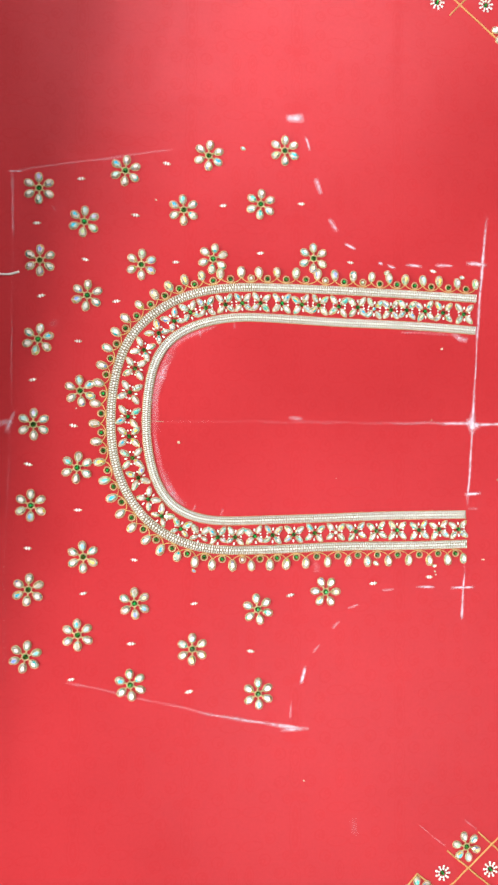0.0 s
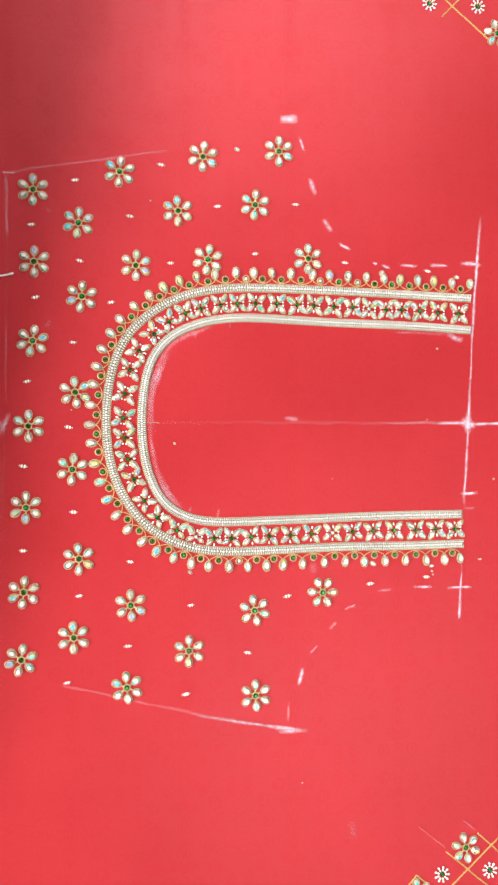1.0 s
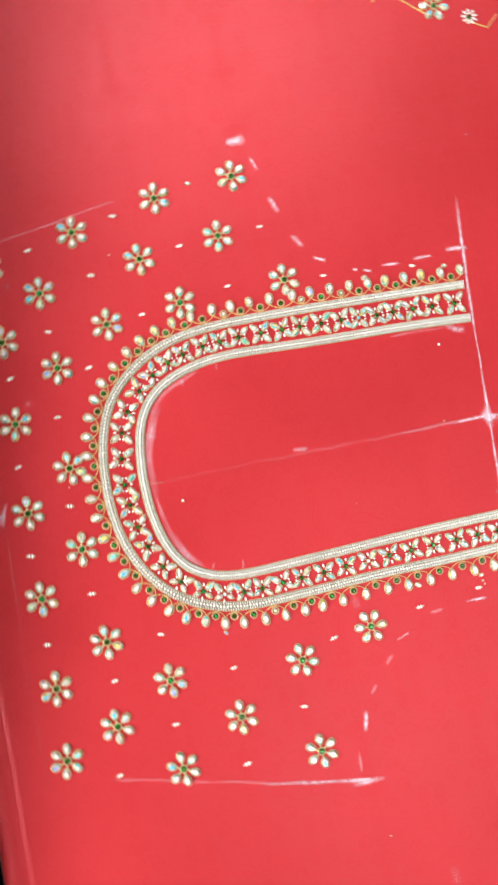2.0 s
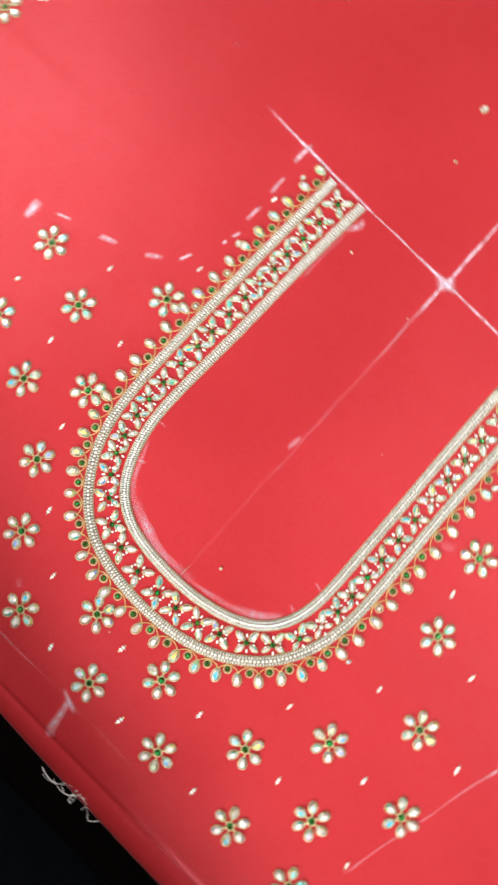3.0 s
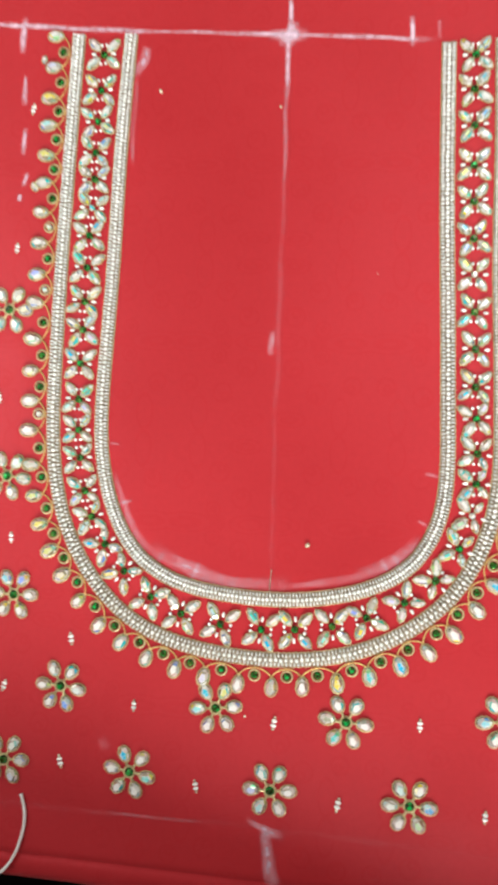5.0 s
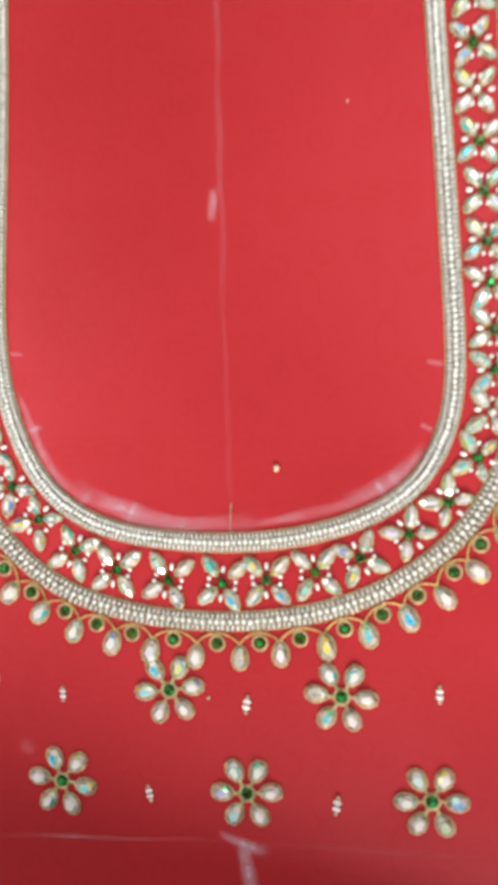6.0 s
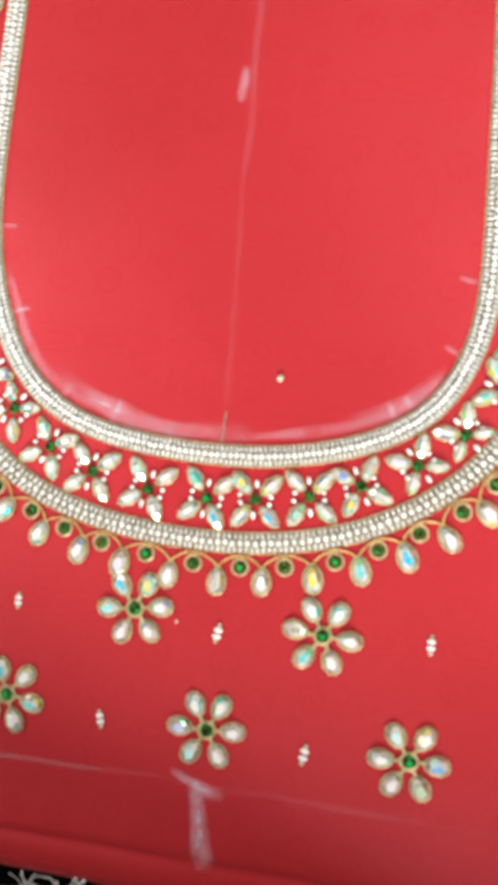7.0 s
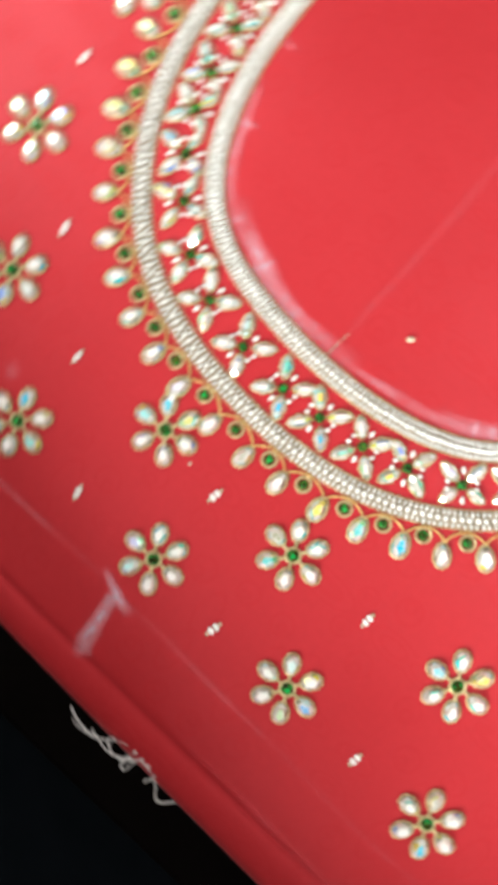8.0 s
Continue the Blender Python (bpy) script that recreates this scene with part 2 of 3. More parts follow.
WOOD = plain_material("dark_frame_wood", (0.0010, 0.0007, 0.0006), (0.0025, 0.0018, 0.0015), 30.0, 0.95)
BLUE = plain_material("blue_cloth", (0.010, 0.09, 0.16), (0.05, 0.24, 0.32), 60.0, 0.5)
TURQ = plain_material("turquoise_border", (0.09, 0.30, 0.38), (0.18, 0.46, 0.54), 80.0, 0.5)
GLASS_FRAME = plain_material("window_paint", (0.70, 0.70, 0.68), (0.80, 0.80, 0.78), 5.0, 0.5)

# ---------------- builders ----------------


def mesh_of(name, verts, faces, material, smooth=False):
    me = bpy.data.meshes.new(name)
    me.from_pydata([tuple(v) for v in verts], [], faces)
    me.materials.append(material)
    if smooth:
        me.polygons.foreach_set("use_smooth", [True] * len(me.polygons))
    me.update()
    return me


def child(name, me, parent, m=None, label=""):
    ob = new(name, me)
    ob.parent = parent
    if m is not None:
        ob.matrix_basis = m
    if label:
        ob["label"] = label
    return ob


def thing(name, m=None, data=None, **tags):
    ob = new(name, data)
    if m is not None:
        ob.matrix_basis = m
    return tagged(ob, **tags)


def box_data(name, a, b, material, bevel=0.0):
    bm = bmesh.new()
    bmesh.ops.create_cube(bm, size=1.0)
    for v in bm.verts:
        v.co = Vector([(a[k] + b[k]) / 2 + v.co[k] * (b[k] - a[k]) for k in range(3)])
    if bevel:
        bmesh.ops.bevel(bm, geom=bm.edges[:], offset=bevel, segments=2, affect="EDGES", profile=0.5)
    me = bpy.data.meshes.new(name)
    bm.to_mesh(me)
    bm.free()
    me.materials.append(material)
    return me


def tube_lists(path, radius, sides=6, closed=False):
    """Vertices and faces of a tube along a path of points."""
    path = [Vector(q) for q in path]
    k = len(path)
    vs, fs = [], []
    for i, q in enumerate(path):
        a = path[(i - 1) % k] if closed or i else q
        b = path[(i + 1) % k] if closed or i < k - 1 else q
        d = (b - a).normalized()
        s = d.cross(Vector((0, 0, 1)))
        s = s.normalized() if s.length > 1e-6 else Vector((1, 0, 0))
        w = s.cross(d)
        r = radius if isinstance(radius, float) else radius[i]
        vs += [q + r * (math.cos(2 * math.pi * j / sides) * s + math.sin(2 * math.pi * j / sides) * w) for j in range(sides)]
    for i in range(k if closed else k - 1):
        for j in range(sides):
            a, b = i * sides, ((i + 1) % k) * sides
            fs.append((a + j, a + (j + 1) % sides, b + (j + 1) % sides, b + j))
    if not closed:
        fs += [tuple(range(sides))[::-1], tuple(range((k - 1) * sides, k * sides))]
    return vs, fs


def join_lists(items):
    vs, fs = [], []
    for v, f in items:
        fs += [tuple(i + len(vs) for i in face) for face in f]
        vs += list(v)
    return vs, fs


def drop_outline(length, width, point, k=10):
    """Outline of a drop (point=1) or of a marquise leaf (point=2), tip at -y side first, centred."""
    out = []
    for i in range(k):
        a = 2 * math.pi * i / k
        y = -math.cos(a) * length / 2
        s = math.sin(a)
        f = (y / length + 0.5)
        w = abs(s) ** (1.0 if point == 1 else 1.35)
        if point == 1:
            w *= 0.82 + 0.22 * f
        out.append((math.copysign(w, s) * width / 2, y))
    return out


def faceted(name, outline, height, material, table=0.5, crown=0.72):
    """A cut stone: girdle, crown facets and a table, every facet an island of its own."""
    vs, fs = [], []
    cy = sum(q[1] for q in outline) / len(outline)
    k = len(outline)

    def ring(s, z):
        return [Vector((q[0] * s, cy + (q[1] - cy) * s, z)) for q in outline]

    g0, g1, c1, c2 = ring(1.0, 0.0), ring(0.91, height * 0.40), ring(crown * 0.95, height * 0.76), ring(table * 0.8, height)

    def face(*pts):
        b = len(vs)
        vs.extend(pts)
        fs.append(tuple(range(b, b + len(pts))))

    for i in range(k):
        j = (i + 1) % k
        face(g0[i], g0[j], g1[j], g1[i])
    for i in range(0, k, 2):
        j, h = (i + 1) % k, (i + 2) % k
        face(g1[i], g1[j], c1[j])
        face(g1[j], g1[h], c1[j])
        face(g1[i], c1[j], c1[i - 1])
        face(c1[i - 1], c1[j], c2[j], c2[i - 1])
    face(*[c2[i] for i in range(1, k, 2)])
    me = mesh_of(name, vs, fs, material)
    if material is STONE:
        me.materials.append(EDGE)
        for poly in me.polygons:
            poly.material_index = 1 if poly.index < k else 0
        me.materials.append(TABLE)
        me.polygons[len(me.polygons) - 1].material_index = 2
    return me


def cap_bead(name, rx, ry, rz, material, n=8, rings=3):
    """A low bead: an ellipsoid whose lower end is sewn into the cloth."""
    vs, fs = [], []
    for i in range(rings + 1):
        th = math.pi / 2 * 1.25 * (1 - i / (rings + 0.001)) if i < rings else 0
        for j in range(n if i < rings else 1):
            a = 2 * math.pi * j / n
            vs.append((rx * math.sin(th) * math.cos(a), ry * math.sin(th) * math.sin(a), rz * (0.4 + 0.6 * math.cos(th)) + 0.2 * rz))
    for i in range(rings - 1):
        for j in range(n):
            fs.append((i * n + j, i * n + (j + 1) % n, (i + 1) * n + (j + 1) % n, (i + 1) * n + j))
    top = rings * n
    fs += [((rings - 1) * n + j, (rings - 1) * n + (j + 1) % n, top) for j in range(n)]
    return mesh_of(name, vs, fs, material, True)


def outline_path(outline, grow, z):
    cy = sum(q[1] for q in outline) / len(outline)
    k = len(outline)
    pts = []
    for i, (x, y) in enumerate(outline):
        d = Vector((x, y - cy, 0))
        d = d.normalized() * (d.length + grow)
        pts.append((d.x, cy + d.y, z))
    return pts


def spline(knots, count):
    """Natural cubic spline through the knots, sampled evenly: points and lengths."""
    k = np.array(knots, float)
    s = np.r_[0, np.cumsum(np.linalg.norm(np.diff(k, axis=0), axis=1))]
    size, h = len(k), np.diff(s)
    a, b = np.zeros((size, size)), np.zeros((size, 2))
    a[0, 0] = a[-1, -1] = 1
    for i in range(1, size - 1):
        a[i, i - 1], a[i, i], a[i, i + 1] = h[i - 1], 2 * (h[i - 1] + h[i]), h[i]
        b[i] = 6 * ((k[i + 1] - k[i]) / h[i] - (k[i] - k[i - 1]) / h[i - 1])
    mm = np.linalg.solve(a, b)
    u = np.linspace(0, s[-1], count)
    i = np.clip(np.searchsorted(s, u) - 1, 0, size - 2)
    p, q, hh = (s[i + 1] - u)[:, None], (u - s[i])[:, None], h[i][:, None]
    pts = (mm[i] * p**3 + mm[i + 1] * q**3) / (6 * hh) + (k[i] / hh - mm[i] * hh / 6) * p + (k[i + 1] / hh - mm[i + 1] * hh / 6) * q
    return pts, np.r_[0, np.cumsum(np.linalg.norm(np.diff(pts, axis=0), axis=1))]


# ---------------- room ----------------


def wall_with_window():
    """Wall at y = Y1 in four pieces round the window, 0.2 thick, one mesh."""
    parts = [((X0 - 0.2, Y1, Z0), (WX0, Y1 + 0.2, Z1)), ((WX1, Y1, Z0), (X1 + 0.2, Y1 + 0.2, Z1)), ((WX0, Y1, Z0), (WX1, Y1 + 0.2, WZ0)), ((WX0, Y1, WZ1), (WX1, Y1 + 0.2, Z1))]
    bm = bmesh.new()
    for a, b in parts:
        r = bmesh.ops.create_cube(bm, size=1.0)
        for v in r["verts"]:
            v.co = Vector([(a[k] + b[k]) / 2 + v.co[k] * (b[k] - a[k]) for k in range(3)])
    me = bpy.data.meshes.new("wall_north")
    bm.to_mesh(me)
    bm.free()
    me.materials.append(PLASTER)
    return me


thing("wall_north", data=wall_with_window(), label="white plastered wall with one window opening", category="wall", kind="structure")
thing("wall_south", data=box_data("wall_south", (X0 - 0.2, Y0 - 0.2, Z0), (X1 + 0.2, Y0, Z1), PLASTER), label="plain white plastered wall", category="wall", kind="structure")
thing("wall_east", data=box_data("wall_east", (X1, Y0, Z0), (X1 + 0.2, Y1, Z1), PLASTER), label="plain white plastered wall", category="wall", kind="structure")
thing("wall_west", data=box_data("wall_west", (X0 - 0.2, Y0, Z0), (X0, Y1, Z1), SHADE), label="wall hung with a dark curtain", category="wall", kind="structure")
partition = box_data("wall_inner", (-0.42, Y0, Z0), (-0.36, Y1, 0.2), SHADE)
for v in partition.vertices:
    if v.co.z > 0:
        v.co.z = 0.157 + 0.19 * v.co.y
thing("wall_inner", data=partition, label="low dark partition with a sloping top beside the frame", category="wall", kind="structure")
thing("ceiling", data=box_data("ceiling", (X0 - 0.2, Y0 - 0.2, Z1), (X1 + 0.2, Y1 + 0.2, Z1 + 0.1), OLD), label="dim grey-painted ceiling", category="ceiling", kind="structure")
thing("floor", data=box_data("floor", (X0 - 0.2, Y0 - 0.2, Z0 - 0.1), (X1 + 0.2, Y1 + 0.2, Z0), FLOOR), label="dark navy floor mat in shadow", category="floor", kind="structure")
window_1 = thing("window_1", label="white painted window frame in the wall", category="window", kind="structure")
for a, b in (((WX0, WZ0), (WX1, WZ0 + 0.05)), ((WX0, WZ1 - 0.05), (WX1, WZ1)), ((WX0, WZ0 + 0.05), (WX0 + 0.05, WZ1 - 0.05)), ((WX1 - 0.05, WZ0 + 0.05), (WX1, WZ1 - 0.05))):
    child("window_frame", box_data("window_frame", (a[0], Y1 + 0.06, a[1]), (b[0], Y1 + 0.12, b[1]), GLASS_FRAME, 0.004), window_1)

# ---------------- embroidery frame and cloth ----------------
HEM, CX1, CY = -0.2385, 0.52, 0.56

frame_thing = thing("embroidery_frame", label="dark wooden embroidery frame that holds the stretched red silk", category="frame")
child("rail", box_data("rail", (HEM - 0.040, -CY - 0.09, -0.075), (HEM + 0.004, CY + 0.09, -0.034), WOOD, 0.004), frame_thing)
child("rail", box_data("rail", (CX1 - 0.03, -CY - 0.09, -0.075), (CX1 + 0.04, CY + 0.09, -0.034), WOOD, 0.004), frame_thing)
child("rail", box_data("rail", (HEM - 0.08, -CY - 0.03, -0.034), (CX1 + 0.08, -CY + 0.02, -0.0045), WOOD, 0.004), frame_thing)
child("rail", box_data("rail", (HEM - 0.08, CY - 0.02, -0.034), (CX1 + 0.08, CY + 0.03, -0.0045), WOOD, 0.004), frame_thing)
for lx in (HEM - 0.04, CX1 - 0.02):
    for ly in (-CY - 0.06, CY + 0.02):
        child("leg", box_data("leg", (lx, ly, Z0), (lx + 0.04, ly + 0.04, -0.075), WOOD, 0.003), frame_thing)


def cloth_data():
    """Stretched silk: flat sheet whose hem runs over a fold and rolls down at the edge."""
    prof = [(CX1, -0.004), (CX1 - 0.02, 0.0)]
    prof += [(x, 0.0) for x in np.linspace(0.45, -0.205, 34)]
    # crease where the hem allowance is turned under, then the rolled edge
    prof += [(-0.2140, 0.0), (-0.2195, -0.0001), (-0.2212, -0.0003), (-0.2222, -0.0009), (-0.2228, -0.0012), (-0.2240, -0.0007), (-0.2270, -0.0008),
             (-0.2305, -0.0016), (-0.2335, -0.0036), (-0.2355, -0.0075), (-0.2358, -0.0130), (-0.2345, -0.0200), (-0.2325, -0.0335)]
    ys = np.linspace(-CY, CY, 161)
    vs, fs = [], []
    for y in ys:
        w = noise.noise((y * 9.0, 0.3, 0.0)) * 0.0022 + noise.noise((y * 30.0, 4.3, 0.0)) * 0.0014
        for x, z in prof:
            f = min(1.0, max(0.0, (-0.216 - x) / 0.018))
            vs.append((x + (0.5 * w - 0.0033 + 0.035 * max(-0.12, min(0.10, y))) * f, y, z + 0.3 * w * f))
    k = len(prof)
    for j in range(len(ys) - 1):
        for i in range(k - 1):
            fs.append((j * k + i, (j + 1) * k + i, (j + 1) * k + i + 1, j * k + i + 1))
    return mesh_of("cloth", vs, fs, SILK, True)


cloth_thing = thing("silk_cloth", label="bright red silk cloth stretched flat with chalk markings", category="fabric")
sheet = child("cloth", cloth_data(), cloth_thing)
solid = sheet.modifiers.new("thickness", "SOLIDIFY")
solid.thickness, solid.offset = 0.0004, 1.0


def chalk(points, width, material, name="chalk_line", z=0.0005, steps=10):
    """A rubbed chalk stroke as a thin strip along the points."""
    pts = [Vector((x, y)) for x, y in points]
    fine = []
    for a, b in zip(pts, pts[1:]):
        fine += [a.lerp(b, i / steps) for i in range(steps)]
    fine.append(pts[-1])
    vs, fs, uv = [], [], []
    for i, q in enumerate(fine):
        d = (fine[min(i + 1, len(fine) - 1)] - fine[max(i - 1, 0)]).normalized()
        s = Vector((-d.y, d.x))
        w = width * (0.8 + 0.5 * noise.noise((q.x * 60, q.y * 60, width * 900)))
        q = q + s * width * 0.35 * noise.noise((q.x * 45 + 7, q.y * 45, 1.0))
        vs += [(*(q + s * w / 2), z), (*(q - s * w / 2), z)]
    k = len(fine)
    for i in range(k - 1):
        fs.append((2 * i, 2 * i + 1, 2 * i + 3, 2 * i + 2))
    me = mesh_of(name, vs, fs, material)
    lay = me.uv_layers.new(name="UVMap")
    for poly in me.polygons:
        for li, vi in zip(poly.loop_indices, poly.vertices):
            lay.data[li].uv = ((vi // 2) / (k - 1), vi % 2)
    return child(name, me, cloth_thing, label="smudged white chalk")




# ---------------- stones and beads, shared meshes ----------------
PETAL = drop_outline(0.0069, 0.0054, 1)
LEAF = drop_outline(0.0078, 0.0042, 2, 8)
PENDANT = drop_outline(0.0077, 0.0054, 1)
ROUND = [(0.0018 * math.cos(2 * math.pi * i / 12), 0.0018 * math.sin(2 * math.pi * i / 12)) for i in range(12)]

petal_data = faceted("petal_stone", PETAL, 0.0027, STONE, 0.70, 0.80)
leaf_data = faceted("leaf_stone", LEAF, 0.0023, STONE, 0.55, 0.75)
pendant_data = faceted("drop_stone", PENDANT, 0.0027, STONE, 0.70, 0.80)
centre_data = faceted("centre_stone", [(1.12 * x, 1.12 * y) for x, y in ROUND], 0.0022, GREEN, 0.6)
round_data = faceted("round_stone", [(0.9 * x, 0.9 * y) for x, y in ROUND], 0.0018, GREEN, 0.6)
small_green_data = faceted("centre_stone", [(0.95 * x, 0.95 * y) for x, y in ROUND], 0.0020, GREEN, 0.6)
clear_round_data = faceted("round_stone", [(0.85 * x, 0.85 * y) for x, y in ROUND], 0.0018, STONE, 0.6)
bead_data = cap_bead("bead", 0.00076, 0.00076, 0.0010, SEED)
pearl_data = cap_bead("pearl", 0.00090, 0.00082, 0.0013, PEARL)
cut_data = cap_bead("cut_bead", 0.0011, 0.0009, 0.0011, CUT, 7, 2)
petal_wire_pale = mesh_of("thread_ring", *tube_lists(outline_path(PETAL, 0.0002, 0.0006), 0.00027, 5, True), PALE, True)
leaf_wire = mesh_of("thread_ring", *tube_lists(outline_path(LEAF, 0.0001, 0.0004), 0.00024, 5, True), PALE, True)
pendant_wire = mesh_of("thread_ring", *tube_lists(outline_path(PENDANT, 0.0002, 0.0006), 0.00034, 5, True), PALE, True)
round_wire = mesh_of("thread_ring", *tube_lists([(1.28 * x, 1.28 * y, 0.0005) for x, y in ROUND], 0.00042, 5, True), PALE, True)
centre_wire = mesh_of("thread_ring", *tube_lists([(1.30 * x, 1.30 * y, 0.0004) for x, y in ROUND], 0.00045, 5, True), PALE, True)


def place(x, y, a=0.0, z=0.0004, s=1.0):
    """A pose on the cloth, turned by a degrees, scaled by s."""
    return pose(x, y, z, 0, 0, a) @ Matrix.Diagonal((s, s, s, 1))


# ---------------- neckline ----------------
MID = [(0.1388, 0.0808), (0.1004, 0.0822), (0.0621, 0.0832), (0.0237, 0.0841), (-0.0147, 0.0847), (-0.0529, 0.0828), (-0.0886, 0.0697), (-0.113, 0.0406), (-0.1204, 0.0032),
       (-0.1165, -0.0348), (-0.0988, -0.0684), (-0.0648, -0.0846), (-0.0265, -0.0859), (0.0119, -0.0848), (0.0502, -0.0836), (0.0886, -0.0825), (0.1305, -0.0813)]
LINE, RUN = spline(MID, 3000)
TAN = np.gradient(LINE, axis=0)
TAN /= np.linalg.norm(TAN, axis=1)[:, None]


def on_line(s, off):
    """Point and heading (degrees) at length s along the neckline, off metres outwards."""
    x, y = (float(np.interp(s, RUN, LINE[:, k])) for k in (0, 1))
    tx, ty = (float(np.interp(s, RUN, TAN[:, k])) for k in (0, 1))
    return x + ty * off, y - tx * off, math.degrees(math.atan2(ty, tx))


LONG = float(RUN[-1])


def eased(knots):
    """A smooth function of the length along the line, in metres, from (length, millimetres) knots."""
    pts, _ = spline([(u, v / 1000) for u, v in knots], 400)
    return lambda u: float(np.interp(u, pts[:, 0], pts[:, 1]))


# hand-drawn unevenness: distances of the outer and inner bead border and of the leaf row from the middle line
outer_gap = eased(((0.0, 11.9), (0.064, 11.4), (0.11, 11.2), (0.15, 10.7), (0.19, 10.7), (0.215, 11.4), (0.238, 12.2), (0.257, 13.3), (0.28, 12.8), (0.305, 12.7), (0.33, 12.7), (0.353, 11.9), (0.377, 10.0), (0.398, 9.4),
                   (0.414, 9.4), (0.437, 9.4), (0.476, 9.8), (0.516, 9.6), (0.56, 10.8), (LONG, 11.6)))
inner_gap = eased(((0.0, 12.5), (0.065, 12.2), (0.11, 12.6), (0.155, 11.8), (0.19, 11.2), (0.22, 10.6), (0.2465, 9.6), (0.262, 10.2), (0.28, 11.5), (0.316, 12.0), (0.348, 11.4), (0.382, 10.5), (0.413, 10.6), (0.435, 11.5),
                   (0.466, 11.6), (0.516, 11.6), (0.558, 11.5), (LONG, 10.4)))
leaf_shift = eased(((0.0, -0.5), (0.06, -0.9), (0.15, -0.7), (0.19, -0.9), (0.22, -0.6), (0.245, 0.0), (0.262, 0.9), (0.28, 0.8), (0.31, 0.6), (0.355, 0.0), (0.372, 0.4), (0.388, 0.9), (0.403, 1.2), (0.416, 1.4),
                    (0.432, 0.6), (0.45, -0.1), (0.52, -0.5), (0.57, -0.5), (LONG, 0.3)))


def gap_at(s, side=1):
    """Distance of a bead border from the middle line: side 1 the outer one, -1 the inner one."""
    return outer_gap(s) if side > 0 else inner_gap(s)


neck = thing("neckline_border", label="U-shaped neckline border of pearls, crystal leaves and hanging drops", category="embroidery")


def couching(side):
    """Grey stitched ground under one bead border."""
    pts = [on_line(s, side * gap_at(s, side)) for s in np.linspace(0.0, LONG, 420)]
    vs, fs = [], []
    for x, y, a in pts:
        n_ = Vector((-math.sin(radians(a)), math.cos(radians(a))))
        for o, z in ((-0.0027, 0.0002), (-0.0023, 0.0005), (0.0023, 0.0005), (0.0027, 0.0002)):
            vs.append((x + n_.x * o, y + n_.y * o, z + 0.0002))
    for i in range(len(pts) - 1):
        for j in range(3):
            fs.append((4 * i + j, 4 * i + 4 + j, 4 * i + 5 + j, 4 * i + 1 + j))
    return mesh_of("stitched_ground", vs, fs, GREY, True)


seed_proto = cap_bead("seed", 0.00039, 0.00100, 0.0011, SEED, 6, 2)
SEED_V = [v.co.copy() for v in seed_proto.vertices]
SEED_F = [tuple(q.vertices) for q in seed_proto.polygons]
PEARL_V = [v.co.copy() for v in pearl_data.vertices]
PEARL_F = [tuple(q.vertices) for q in pearl_data.polygons]


def border(side, name, single):
    """One bead border: a row of pearls between two rows of seed beads."""
    base = child(name, couching(side), neck, label="pearl bead border on stitched ground")
    seeds, rest = [], []
    s, rnd = 0.0006, random.Random(5 + side)
    while s < LONG - 0.0005:
        for o in (-0.00186, 0.00186):
            x, y, a = on_line(s + rnd.uniform(-0.00012, 0.00012), side * gap_at(s, side) + o + rnd.uniform(-0.0001, 0.0001))
            m = place(x, y, a + rnd.uniform(-9, 9), 0.0009, rnd.uniform(0.9, 1.12))
            seeds.append(([m @ v for v in SEED_V], SEED_F))
        s += 0.00150 * (1.0 - side * 0.02)
    tagged(child("seed_bead_rest", mesh_of("seed_bead_rest", *join_lists(seeds), SEED, True), base), kind="stuff")
    s = 0.001
    while s < LONG - 0.0008:
        x, y, a = on_line(s + rnd.uniform(-0.0001, 0.0001), side * gap_at(s, side) + rnd.uniform(-0.00015, 0.00015))
        m = place(x, y, a + 90, 0.0010, rnd.uniform(0.93, 1.07))
        if single[0] < s < single[1]:
            child("pearl", pearl_data, base, m)
        else:
            rest.append(([m @ v for v in PEARL_V], PEARL_F))
        s += 0.00200
    for o in (-0.0030, 0.0030):
        path = [(*on_line(q, side * gap_at(q, side) + o + 0.00012 * (-1) ** i)[:2], 0.0007) for i, q in enumerate(np.linspace(0.0, LONG, 520))]
        child("edge_thread", mesh_of("edge_thread", *tube_lists(path, 0.00024, 5), PALE, True), base, label="thin gold edging thread")
    tagged(child("pearl_rest", mesh_of("pearl_rest", *join_lists(rest), PEARL, True), base), kind="stuff")


# chalk marks on the silk
# shoulder line, centre line and their ticks
chalk([(0.1480, 0.158), (0.1397, 0.0655), (0.1360, -0.002), (0.1315, -0.066)], 0.0030, CHALK)
chalk([(0.1292, -0.112), (0.1259, -0.150)], 0.0028, CHALK)
chalk([(0.1280, -0.1), (0.1292, -0.118)], 0.0018, FAINT)
chalk([(0.107, -0.0027), (0.1356, -0.0025), (0.170, -0.0024), (0.2040, -0.0022)], 0.0036, CHALK)
chalk([(-0.109, -0.0036), (-0.05, -0.0032), (0.0, -0.003), (0.055, -0.003), (0.112, -0.0027)], 0.0034, GHOST)
chalk([(-0.03, -0.0031), (0.0, -0.003), (0.055, -0.003), (0.112, -0.0027)], 0.0046, TRACE, "chalk_line", 0.0006)
chalk([(0.07, -0.0029), (0.09, -0.0028), (0.115, -0.0027)], 0.0032, FAINT, "chalk_line", 0.0007)
chalk([(-0.0060, 0.0008), (0.0055, -0.0008)], 0.0046, SMEAR, "chalk_mark")
chalk([(0.1300, -0.0025), (0.1420, -0.0023)], 0.0120, DAB, "chalk_mark", 0.0007)
